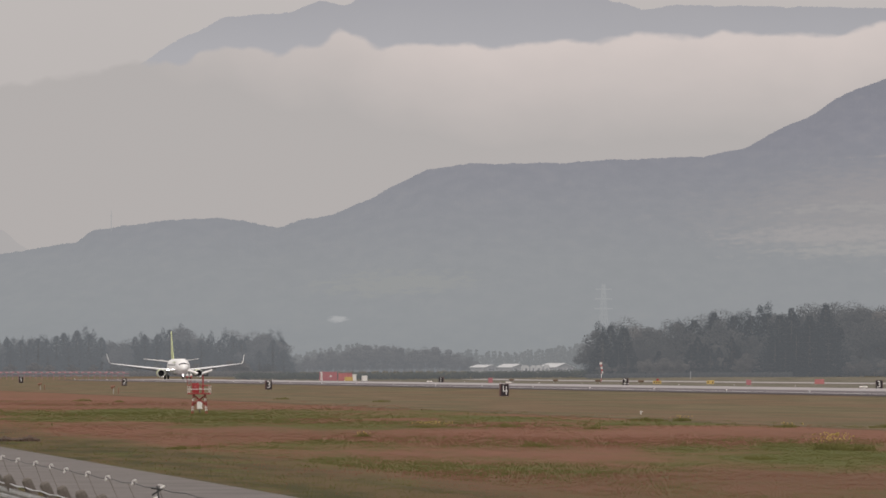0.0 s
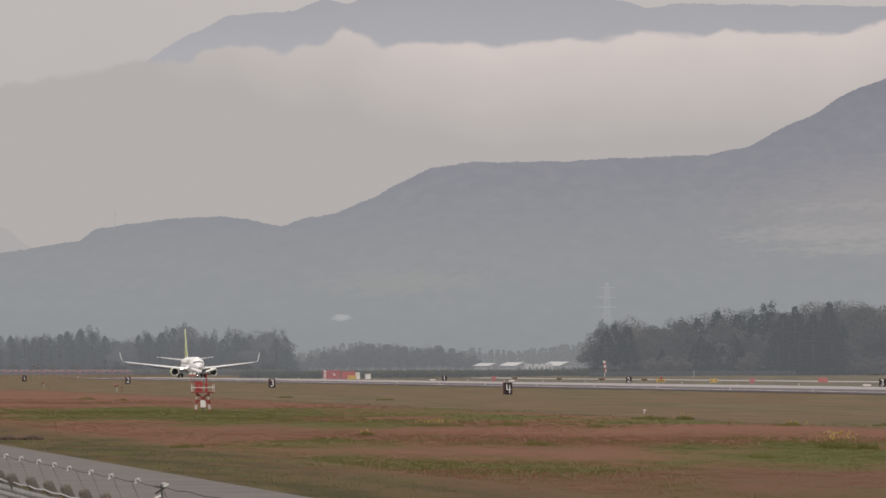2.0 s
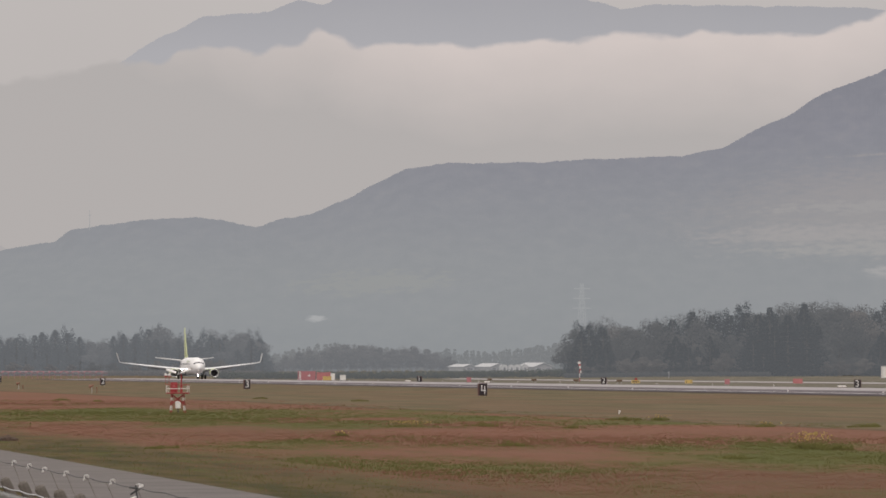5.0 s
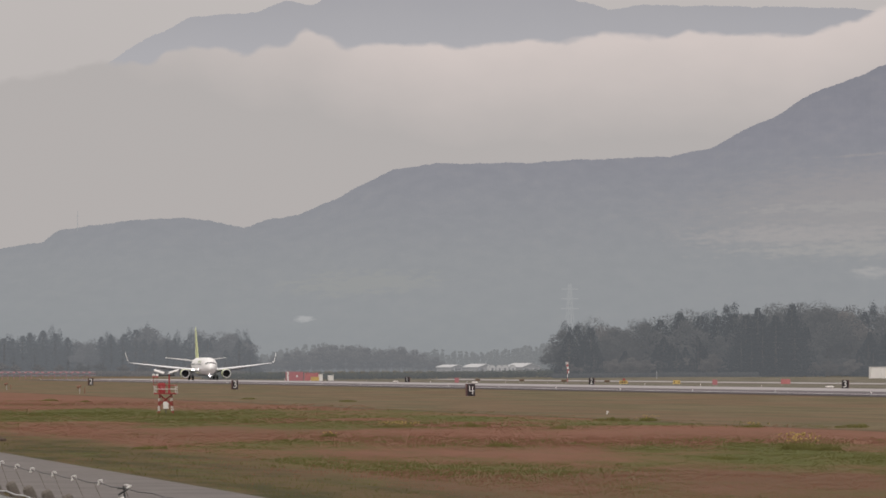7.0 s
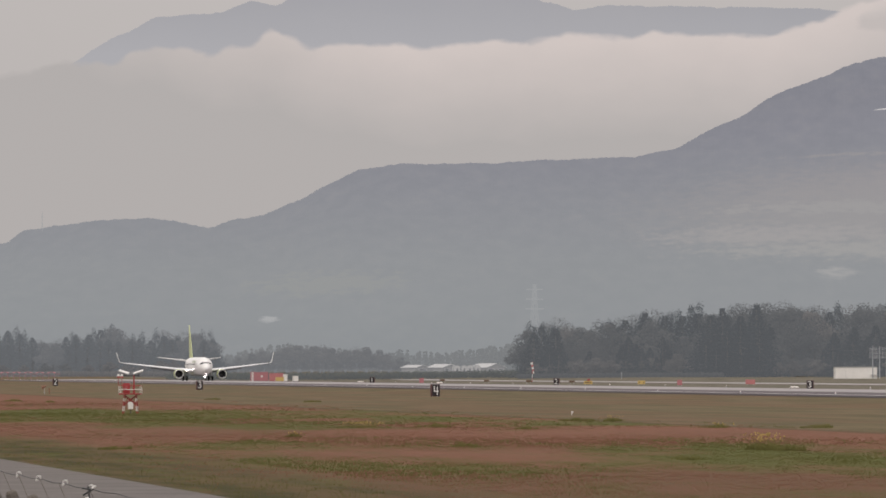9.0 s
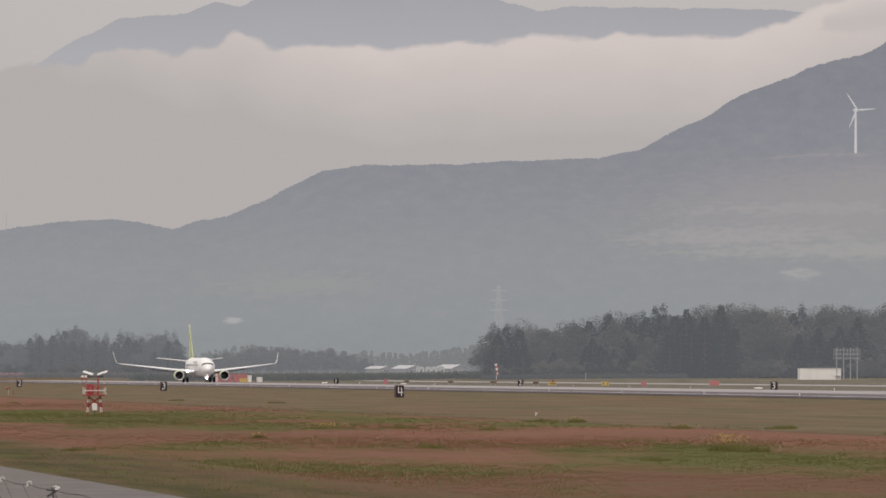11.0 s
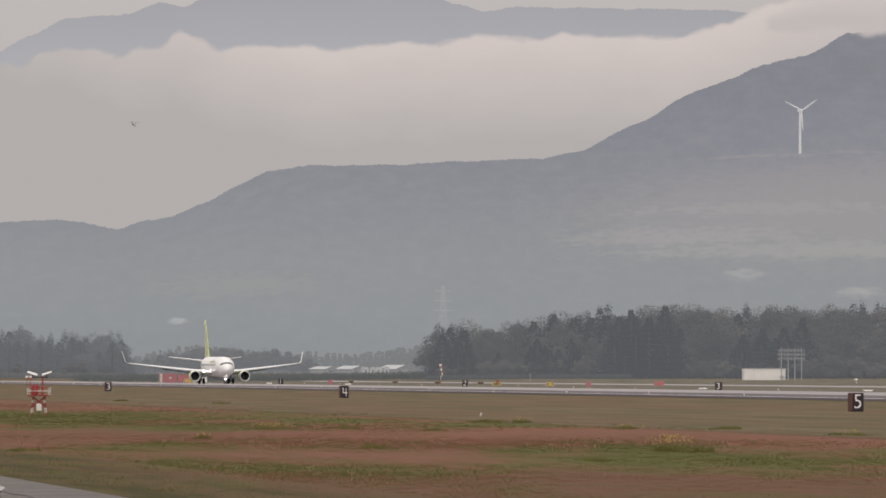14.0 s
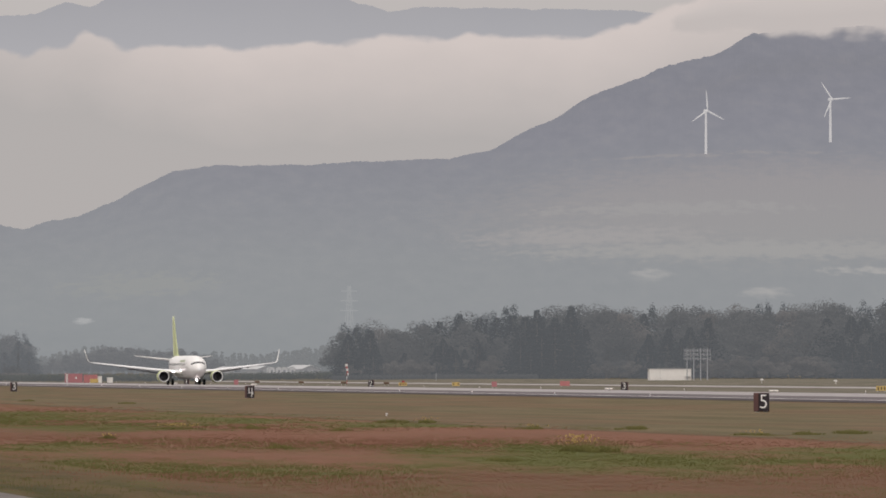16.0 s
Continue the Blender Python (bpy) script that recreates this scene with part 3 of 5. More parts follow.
BACK = [(-48.27, 33.86), (-41.73, 38.08), (-32.28, 43.32), (-27.92, 45.50), (-19.56, 46.08), (-15.92, 47.53), (-12.65, 47.10), (-7.56, 49.28), (4.80, 52.04),
        (16.43, 49.86), (22.25, 47.46), (25.52, 46.44), (30.24, 47.02), (39.69, 46.88), (56.42, 46.66), (60.78, 46.22), (110.21, 45.50)]
WEST = [(-71.54, 20.05), (-59.91, 18.45), (-57.00, 18.16), (-54.09, 15.98), (-50.45, 13.51)]
FIELDS = [(slope_spot(33, 76.0, 20.2, 3300, 4200, -0.09), (155, 700, 30.0), (0.172, 0.138, 0.130), 0.35),
          (slope_spot(26, 52.05, 16.71, 3300, 4200, -0.09), (62, 260, 7.0), (0.27, 0.222, 0.206), 0.6),
          (slope_spot(33, 73.86, 15.33, 3300, 4200, -0.09), (110, 260, 5.0), (0.25, 0.218, 0.198), 0.8),
          (slope_spot(33, 62.23, 20.63, 3300, 4200, -0.09), (60, 260, 4.0), (0.225, 0.196, 0.178), 1.2),
          (slope_spot(33, 68.77, 27.10, 3300, 4200, -0.09), (62, 200, 1.6), (0.17, 0.146, 0.134), 0.9),
          (slope_spot(30, 58.60, 12.05, 3300, 4200, -0.09), (12, 90, 4.5), (0.46, 0.415, 0.39), 0.45),
          (slope_spot(33, 73.14, 10.02, 3300, 4200, -0.09), (13, 90, 3.2), (0.42, 0.38, 0.36), 0.5),
          (slope_spot(34, 85.50, 12.78, 3300, 4200, -0.09), (26, 90, 2.6), (0.40, 0.36, 0.335), 0.9),
          (slope_spot(19, -13.60, 6.60, 3300, 4200, -0.09), (5.0, 60, 1.6), (0.50, 0.50, 0.52), 1.0),
          (slope_spot(24, -6.83, 11.33, 3300, 4200, -0.09), (40, 150, 7.0), (0.12, 0.115, 0.10), 1.1)]
# haze colours painted into the mountain materials, graded by height
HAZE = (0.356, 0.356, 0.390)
M["front"] = distance_mat("forested_slopes_in_haze", HAZE, HAZY_FOREST, 0.82, 0.10, FIELDS, (30.0, 150.0, 0.58), ((12.0, (0.318, 0.333, 0.340)), (55.0, (0.349, 0.360, 0.368)), (130.0, HAZE)))
M["back"] = distance_mat("high_mountain_in_haze", (0.424, 0.418, 0.440), HAZY_FOREST, 0.97, 0.02, None, (196.0, 235.0, 0.84))
M["west"] = distance_mat("far_ridge_in_haze", (0.43, 0.41, 0.405), HAZY_FOREST, 0.95, 0.01)
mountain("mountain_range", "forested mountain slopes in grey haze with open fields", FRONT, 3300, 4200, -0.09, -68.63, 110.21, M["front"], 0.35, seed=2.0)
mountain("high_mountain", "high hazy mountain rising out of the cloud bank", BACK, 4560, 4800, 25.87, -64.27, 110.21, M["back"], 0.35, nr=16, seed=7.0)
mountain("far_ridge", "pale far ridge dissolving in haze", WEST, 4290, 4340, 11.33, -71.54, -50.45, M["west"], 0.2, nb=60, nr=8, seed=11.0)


def cloud(name, label, left, right, d, low, top, material, nb=900, nr=64, rim=3.4, both=False, seed=0.0):
    """A billowed bank of cloud between two elevations that follow the bearing."""
    verts, uvs, faces = [], [], []
    for r in range(nr + 1):
        w = r / nr
        for i in range(nb + 1):
            b = left + (right - left) * i / nb
            lo, hi = profile(low, b), profile(top, b)
            puff = noise.fractal((b * 0.16, w * 4, seed), 0.8, 2.0, 4)
            billow = 1.0 - 0.72 * smooth(-14, 4, b)
            rise = 1.2 + billow * (0.7 * noise.noise((b * 0.13, seed, 1)) + 0.5 * noise.noise((b * 0.4, seed, 4)))
            e = lo + (hi - lo) * w + rise * smooth(0.8, 1.0, w)
            y = d - 28 * puff - 50 * math.sin(math.pi * w)
            verts.append((b * y / 1000, y, EYE + e * y / 1000))
            cover = min(1.0, (hi + rise - e) / rim)
            if both:
                cover = min(cover, w / 0.75)
            cover = min(cover, i / nb / 0.09, (nb - i) / nb / 0.04)
            uvs.append((cover, (e - lo) / (hi - lo)))
    for r in range(nr):
        for i in range(nb):
            k = r * (nb + 1) + i
            faces.append((k, k + 1, k + nb + 2, k + nb + 1))
    ob = raw(name, verts, faces, material, smooth=True)
    layer = ob.data.uv_layers.new(name="cover")
    idx = np.empty(len(ob.data.loops), dtype=np.int32)
    ob.data.loops.foreach_get("vertex_index", idx)
    layer.data.foreach_set("uv", np.array(uvs, dtype=np.float32)[idx].ravel())
    ob.visible_shadow = False
    return tagged(ob, label, "cloud", kind="structure")


BANK_TOP = [(-93.35, 33.86), (-64.27, 35.68), (-46.09, 37.50), (-40.28, 39.53), (-32.28, 39.83), (-27.92, 41.42), (-20.65, 40.70), (-12.65, 42.88), (-6.83, 41.28), (-1.74, 41.86),
            (4.80, 41.42), (15.70, 42.44), (29.52, 42.73), (42.60, 43.32), (50.60, 42.88), (57.14, 44.62), (62.96, 47.10), (70.23, 50.29), (110.21, 52.77)]
BANK_LOW = [(-93.35, 11.33), (110.21, 11.33)]
M["cloud"] = cloud_mat("pale_cloud", (0.448, 0.421, 0.411), (0.63, 0.56, 0.535))
cloud("cloud_bank", "long soft pale cloud bank lying across the mountain", -93.35, 110.21, 4420, BANK_LOW, BANK_TOP, M["cloud"], rim=2.6)
M["cap"] = cloud_mat("cap_cloud", (0.535, 0.488, 0.472), (0.59, 0.535, 0.515))
cloud("cap_cloud", "soft cloud cap over the mountain's shoulder", 60.78, 110.21, 4120, [(60.78, 43.32), (70.23, 42.88), (77.50, 41.57), (110.21, 41.28)],
      [(60.78, 45.93), (70.96, 48.26), (110.21, 52.04)], M["cap"], nb=300, nr=40, rim=3.6, both=True, seed=5.0)


# ---- the airliner: nose along +y, wheels on z = 0, main wheels at y = 0 ----
HULL = [(19.75, 0.06, 0.06, 2.72), (19.55, 0.36, 0.36, 2.75), (19.1, 0.72, 0.74, 2.82), (18.4, 1.06, 1.12, 2.93), (17.6, 1.34, 1.46, 3.04), (16.6, 1.60, 1.74, 3.14),
        (15.2, 1.80, 1.94, 3.22), (13.5, 1.88, 2.0, 3.25), (0.0, 1.88, 2.0, 3.25), (-8.5, 1.88, 2.0, 3.25), (-11.0, 1.78, 1.84, 3.40), (-13.5, 1.50, 1.52, 3.66),
        (-16.0, 1.08, 1.14, 3.98), (-18.2, 0.62, 0.72, 4.32), (-19.8, 0.22, 0.28, 4.58)]


def hull_point(y, ang, out=0.0):
    for (y0, w0, h0, z0), (y1, w1, h1, z1) in zip(HULL, HULL[1:]):
        if y0 >= y >= y1:
            t = (y0 - y) / (y0 - y1)
            w, h, z = w0 + (w1 - w0) * t + out, h0 + (h1 - h0) * t + out, z0 + (z1 - z0) * t
            return Vector((w * math.sin(ang), y, z + h * math.cos(ang)))
    return Vector((0, y, 4.58))


def hull_patch(name, y0, y1, a0, a1, material, parent, out=0.015, label="", n=5):
    verts, faces = [], []
    for i in range(n + 1):
        for j in range(n + 1):
            verts.append(hull_point(y0 + (y1 - y0) * i / n, radians(a0 + (a1 - a0) * j / n), out))
    for i in range(n):
        for j in range(n):
            k = i * (n + 1) + j
            faces.append((k, k + 1, k + n + 2, k + n + 1))
    ob = raw(name, verts, faces, material, parent, True)
    if label:
        ob["label"] = label
    return ob


def foil(name, stations, material, parent, upright=False, label=""):
    """A wing or fin from stations (span, leading edge y, chord, height, thickness), with a rounded leading edge."""
    shape = [(0.0, 0.0), (0.02, 0.35), (0.08, 0.72), (0.25, 1.0), (0.5, 0.82), (0.8, 0.36), (1.0, 0.03)]
    ring = shape + [(c, -0.75 * t) for c, t in reversed(shape[1:])]
    verts, faces = [], []
    for span, le, chord, height, thick in stations:
        for c, t in ring:
            y, h = le - chord * c, 0.5 * thick * t
            verts.append((h, y, height) if upright else (span, y, height + h))
    n = len(ring)
    for i in range(len(stations) - 1):
        for j in range(n):
            k, l = i * n + j, i * n + (j + 1) % n
            faces.append((k, l, l + n, k + n))
    faces += [tuple(range(n)), tuple(range((len(stations) - 1) * n, len(stations) * n))]
    ob = raw(name, verts, faces, material, parent, True)
    if label:
        ob["label"] = label
    return ob


def turned(name, rings, material, parent, at=(0, 0, 0), n=24, closed=False, label=""):
    """A body turned about the y axis: rings of (y, radius)."""
    verts, faces = [], []
    for y, r in rings:
        for i in range(n):
            t = 2 * math.pi * i / n
            verts.append((at[0] + r * math.sin(t), at[1] + y, at[2] + r * math.cos(t)))
    for i in range(len(rings) - 1):
        for j in range(n):
            k, l = i * n + j, i * n + (j + 1) % n
            faces.append((k, l, l + n, k + n))
    if closed:
        faces += [tuple(range(n)), tuple(range((len(rings) - 1) * n, len(rings) * n))]
    ob = raw(name, verts, faces, material, parent, True)
    if label:
        ob["label"] = label
    return ob


def wheel(name, x, y, r, width, parent):
    w = new(name)
    w.parent, w.matrix_basis = parent, pose(x, y, r)
    bm = B()
    bmesh.ops.create_cone(bm, cap_ends=True, segments=24, radius1=r, radius2=r, depth=width, matrix=pose(0, 0, 0, 0, 90, 0))
    bmesh.ops.bevel(bm, geom=[e for e in bm.edges if abs(e.verts[0].co.x - e.verts[1].co.x) < 1e-4], offset=0.06, segments=2, affect="EDGES")
    part("tyre", bm, M["tyre"], w)
    bm = B()
    bmesh.ops.create_cone(bm, cap_ends=True, segments=18, radius1=r * 0.5, radius2=r * 0.5, depth=width + 0.02, matrix=pose(0, 0, 0, 0, 90, 0))
    part("rim", bm, M["gear"], w)
    return w


def airliner():
    plane = thing("airliner", "white twin-engine airliner with lime green tail and nacelles", "airplane")
    ys = [19.75, 19.68, 19.55, 19.3, 19.1, 18.75, 18.4, 18.0, 17.6, 17.1, 16.6, 15.9, 15.2, 14.3, 13.5, 9, 4, 0, -4, -8.5, -9.7, -11, -12.2, -13.5, -14.8, -16, -17.1, -18.2, -19, -19.8]
    verts, faces, n = [], [], 32
    for y in ys:
        verts += [hull_point(y, 2 * math.pi * i / n) for i in range(n)]
    for i in range(len(ys) - 1):
        for j in range(n):
            k, l = i * n + j, i * n + (j + 1) % n
            faces.append((k, l, l + n, k + n))
    faces += [tuple(range(n)), tuple(range((len(ys) - 1) * n, len(ys) * n))]
    body = raw("fuselage", verts, faces, M["white"], plane, True)
    # cockpit panes, three a side
    for side in (-1, 1):
        for a0, a1, y0, y1 in ((0.4, 28, 18.62, 18.14), (28.4, 50, 18.40, 17.82), (50.4, 66, 18.02, 17.4)):
            hull_patch("cockpit_pane", y0, y1, side * a0, side * a1, M["glass_dark"], body, 0.012, "dark cockpit window pane")
        # cabin windows share one pane
        first = None
        for i in range(46):
            y = 13.2 - 0.508 * i
            if first is None:
                first = hull_patch("cabin_window", 0.13, -0.13, side * 72, side * 83, M["glass_dark"], body, 0.010, "", 2)
                first.matrix_basis = pose(0, y, 0)
            else:
                o = new("cabin_window", first.data)
                o.parent, o.matrix_basis = body, pose(0, y, 0)
        for y0 in (15.0, -10.2):
            d = hull_patch("cabin_door", y0, y0 - 0.86, side * 58, side * 110, M["white"], body, 0.02, "white cabin door")
            hull_patch("door_pane", y0 - 0.3, y0 - 0.55, side * 72, side * 80, M["glass_dark"], d, 0.03)
        for k, (y0, y1) in enumerate(((11.8, 9.9), (9.6, 7.9), (7.6, 5.9), (5.6, 4.2))):
            hull_patch("marking", y0, y1, side * 52, side * 66, M["logo"], body, 0.012, "grey-green lettering block on the fuselage")
    turned("nose_cone", [(19.80 - 0.0, 0.02), (19.74, 0.16), (19.58, 0.37)], M["wing"], plane, (0, 0, 2.74), label="pale grey radome tip")
    # belly fairing
    bm = B()
    bmesh.ops.create_uvsphere(bm, u_segments=20, v_segments=12, radius=1.0, matrix=pose(0, 0.6, 1.72) @ Matrix.Diagonal((1.95, 6.2, 0.72, 1)))
    part("belly_fairing", bm, M["wing"], plane)
    for side in (-1, 1):
        wing = foil("wing", [(side * 1.2, 6.3, 8.0, 2.2, 0.95), (side * 4.83, 3.55, 5.4, 2.58, 0.62), (side * 11.0, -0.35, 3.3, 3.33, 0.36), (side * 16.6, -3.85, 1.7, 4.0, 0.2)], M["wing"], plane)
        foil("slat", [(side * 5.6, 3.28, 0.55, 2.58, 0.30), (side * 11.0, -0.12, 0.42, 3.25, 0.22), (side * 16.2, -3.42, 0.28, 3.89, 0.14)], M["bare"], wing, label="bare metal leading-edge slat")
        foil("flap", [(side * 2.2, -0.75, 1.5, 1.84, 0.30), (side * 5.2, -1.45, 1.35, 2.16, 0.28), (side * 10.4, -2.85, 1.0, 2.88, 0.22)], M["flap"], wing)
        for x, y in ((6.9, 0.6), (9.4, -1.0), (11.6, -2.4)):
            turned("flap_fairing", [(0.9, 0.03), (0.4, 0.16), (-1.0, 0.19), (-2.4, 0.03)], M["flap"], wing, (side * x, y, 2.48 + 0.115 * (x - 5)), 10)
        verts, faces = [], []
        path = [(16.55, -3.85, 1.7, 3.99), (16.95, -4.1, 1.55, 4.08), (17.2, -4.45, 1.4, 4.35), (17.45, -5.1, 1.0, 5.22), (17.75, -5.95, 0.5, 6.4)]
        for x, le, chord, z in path:
            for c, t in ((0, 0), (0.3, 0.06), (1.0, 0), (0.3, -0.06)):
                verts.append((side * (x - t), le - chord * c, z + t * 0.6))
        for i in range(len(path) - 1):
            for j in range(4):
                k, l = i * 4 + j, i * 4 + (j + 1) % 4
                faces.append((k, l, l + 4, k + 4))
        faces += [(0, 1, 2, 3), (16, 17, 18, 19)]
        raw("winglet", verts, faces, M["white"], wing)["label"] = "tall white blended winglet"
        # engine
        e = new("engine")
        e.parent, e.matrix_basis = plane, pose(side * 4.83, 5.2, 1.52)
        turned("nacelle", [(1.55, 0.85), (1.62, 0.88), (1.66, 0.93), (1.60, 1.00), (1.2, 1.07), (0.2, 1.10), (-1.2, 1.0), (-2.4, 0.80), (-2.6, 0.74)], M["lime"], e, label="lime green engine nacelle")
        turned("intake_lip", [(1.45, 0.83), (1.60, 0.86), (1.675, 0.93), (1.665, 0.97), (1.60, 1.003)], M["bare"], e, label="bare metal intake ring")
        turned("intake_duct", [(1.5, 0.845), (0.7, 0.80), (0.68, 0.05)], M["dark"], e)
        bm = B()
        for i in range(20):
            box(bm, (0.11, 0.03, 0.56), (0, 0, 0.46), (0, 0, 28))
            bmesh.ops.rotate(bm, verts=bm.verts, cent=(0, 0, 0), matrix=pose(0, 0, 0, 0, 18, 0).to_3x3())
        bmesh.ops.translate(bm, verts=bm.verts, vec=(0, 0.85, 0))
        part("fan", bm, M["fan"], e)
        turned("spinner", [(1.25, 0.01), (1.05, 0.13), (0.85, 0.2)], M["fan"], e, n=16)
        turned("exhaust_cone", [(-2.4, 0.52), (-3.3, 0.38), (-3.9, 0.12)], M["dark"], e, n=16, closed=True)
        bm = B()
        box(bm, (0.28, 3.4, 0.7), (0, -1.7, 0.72), (-4, 0, 0), 0.08)
        part("pylon", bm, M["white"], e)
        # main gear
        g = new("main_gear")
        g.parent, g.matrix_basis = plane, pose(side * 2.86, 0, 0)
        bm = B()
        rod(bm, (0, 0, 0.5), (0, 0.05, 2.2), 0.13)
        rod(bm, (0, 0, 1.2), (-side * 1.1, 0.1, 2.0), 0.07)
        rod(bm, (-0.5, 0, 0.57), (0.5, 0, 0.57), 0.09)
        part("strut", bm, M["gear"], g)
        bm = B()
        box(bm, (0.05, 0.9, 1.1), (side * 0.28, 0, 1.55), (0, side * 6, 0), 0.01)
        part("gear_door", bm, M["white"], g)
        for x in (-0.43, 0.43):
            wheel("wheel", x, 0, 0.565, 0.42, g)
        foil("tailplane", [(side * 0.5, -14.2, 4.1, 4.45, 0.45), (side * 7.15, -18.3, 1.6, 5.25, 0.16)], M["white"], plane)
        # landing lamps in the wing root and the turn-off lamp on the fuselage side
        if side > 0:
            turned("landing_lamp", [(0.0, 0.17), (0.06, 0.11), (0.08, 0.0)], M["lamp"], wing, (2.95, 5.1, 2.40), 12, label="bright white landing lamp")
    turned("turnoff_lamp", [(0.0, 0.12), (0.06, 0.08), (0.08, 0.0)], M["lamp"], plane, (1.72, 6.6, 2.62), 12, label="bright white turn-off lamp")
    fin = foil("fin", [(0, -9.2, 9.6, 5.0, 0.2), (0, -11.6, 7.4, 5.5, 0.42), (0, -17.3, 3.0, 11.6, 0.20), (0, -17.9, 2.4, 12.5, 0.10)], M["lime"], plane, True, "lime green swept tail fin")
    foil("rudder", [(0, -17.2, 1.75, 5.4, 0.16), (0, -19.75, 0.75, 12.2, 0.09)], M["lime"], fin, True)
    g = new("nose_gear")
    g.parent, g.matrix_basis = plane, pose(0, 15.6, 0)
    bm = B()
    rod(bm, (0, 0, 0.34), (0, 0.1, 1.7), 0.08)
    rod(bm, (0, 0.05, 0.9), (0, 1.0, 1.7), 0.05)
    rod(bm, (-0.25, 0, 0.34), (0.25, 0, 0.34), 0.06)
    part("strut", bm, M["gear"], g)
    for side in (-1, 1):
        wheel("wheel", side * 0.2, 0, 0.34, 0.2, g)
        bm = B()
        box(bm, (0.03, 1.5, 0.5), (side * 0.42, 0.6, 1.28), (0, side * 8, 0), 0.01)
        part("gear_door", bm, M["white"], g)
    turned("taxi_lamp", [(0.0, 0.15), (0.06, 0.09), (0.08, 0.0)], M["lamp"], g, (0, 0.2, 0.95), 12, label="bright white taxi lamp")
    return plane


# ---- runway signs ----
def distance_sign(text, right, ahead, width, depth, high, turn, low=0.05):
    s = thing("distance_sign", f"dark boxed runway distance sign showing a white {text}", "sign", facing(right, ahead, turn), "runway distance signs")
    bm = B()
    box(bm, (width, depth, high - low), (0, 0, low + (high - low) / 2), bevel=0.03)
    part("case", bm, M["sign_side"], s, "brown-red sheet metal case")
    bm = B()
    box(bm, (width - 0.06, 0.02, high - low - 0.06), (0, -depth / 2 - 0.012, low + (high - low) / 2), bevel=0.006)
    part("face", bm, M["sign_face"], s, "black sign face")
    if text == "4":
        bm = B()
        for size, at in (((0.085, 0.012, 0.58), (-0.20, 0, 0.20)), ((0.56, 0.012, 0.085), (0.03, 0, -0.12)), ((0.085, 0.012, 0.92), (0.14, 0, -0.06))):
            box(bm, tuple(k * high / 1.42 for k in size), tuple(k * high / 1.42 for k in at))
        four = part("numeral", bm, M["numeral"], s, "white open-topped numeral 4")
        four.matrix_basis = pose(0.02, -depth / 2 - 0.035, low + (high - low) / 2)
    else:
        numeral(text, high * 1.06, M["numeral"], s, pose(-0.03, -depth / 2 - 0.035, low + (high - low) / 2, 90, 0, 0), "white numeral " + text)
    for x in (-1, 1):
        bm = B()
        box(bm, (0.08, depth * 0.8, low + 0.3), (x * width * 0.36, 0, low / 2 - 0.15))
        part("foot", bm, M["steel"], s)
    return s


for text, right, ahead in (("5", 73.79, 572), ("4", 7.85, 875), ("3", -22.46, 1178), ("2", -41.00, 1481), ("1", -54.31, 1784)):
    distance_sign(text, right, ahead, 0.94, 0.80, 1.42, 21 if ahead < 700 else 13)
for text, right, ahead in (("3", 56.13, 1218), ("2", 23.48, 1520), ("1", -0.22, 1822)):
    distance_sign(text, right, ahead, 1.10, 0.55, 1.40, -14)


# ---- trees ----
def leaf_cloud(verts, faces, rnd, centre, radius, count, size, flat=0.8):
    for _ in range(count):
        v = Vector((rnd.gauss(0, 1), rnd.gauss(0, 1), rnd.gauss(0, 1)))
        v = v.normalized() * radius * rnd.uniform(0.55, 1.0)
        c = Vector(centre) + Vector((v.x, v.y, v.z * flat))
        n = (v.normalized() + Vector((rnd.uniform(-0.7, 0.7), rnd.uniform(-0.7, 0.7), rnd.uniform(-0.2, 0.9)))).normalized()
        t = n.orthogonal().normalized()
        t.rotate(Matrix.Rotation(rnd.uniform(0, 6.28), 3, n))
        u = n.cross(t)
        k, sz = len(verts), size * rnd.uniform(0.6, 1.3)
        verts += [c + t * sz, c + u * sz * 0.7, c - t * sz, c - u * sz * 0.7]
        faces.append((k, k + 1, k + 2, k + 3))


def broadleaf(seed, high, material, label):
    rnd = random.Random(seed)
    tree = thing("tree", label, "tree")
    bm = B()
    rod(bm, (0, 0, -0.5), (0.2, 0.1, high * 0.55), 0.028 * high, 0.012 * high, 7)
    blobs = []
    for i in range(8):
        ang, z0 = 2.4 * i + rnd.uniform(-0.4, 0.4), high * rnd.uniform(0.06, 0.48)
        reach = high * rnd.uniform(0.14, 0.27)
        tip = (reach * math.cos(ang), reach * math.sin(ang), z0 + high * rnd.uniform(0.12, 0.28))
        rod(bm, (0.1, 0.05, z0), tip, 0.011 * high, 0.004 * high, 5)
        blobs.append((tip, high * rnd.uniform(0.13, 0.20)))
    part("trunk", bm, M["bark_far"] if material == M["mid"] else M["bark"], tree)
    blobs += [((rnd.uniform(-1, 1) * 0.08 * high, rnd.uniform(-1, 1) * 0.08 * high, high * z), high * r) for z, r in ((0.30, 0.22), (0.55, 0.22), (0.72, 0.19), (0.86, 0.13))]
    verts, faces = [], []
    for c, r in blobs:
        leaf_cloud(verts, faces, rnd, c, r, 330, 0.0175 * high)
    raw("crown", verts, faces, material, tree)
    return tree


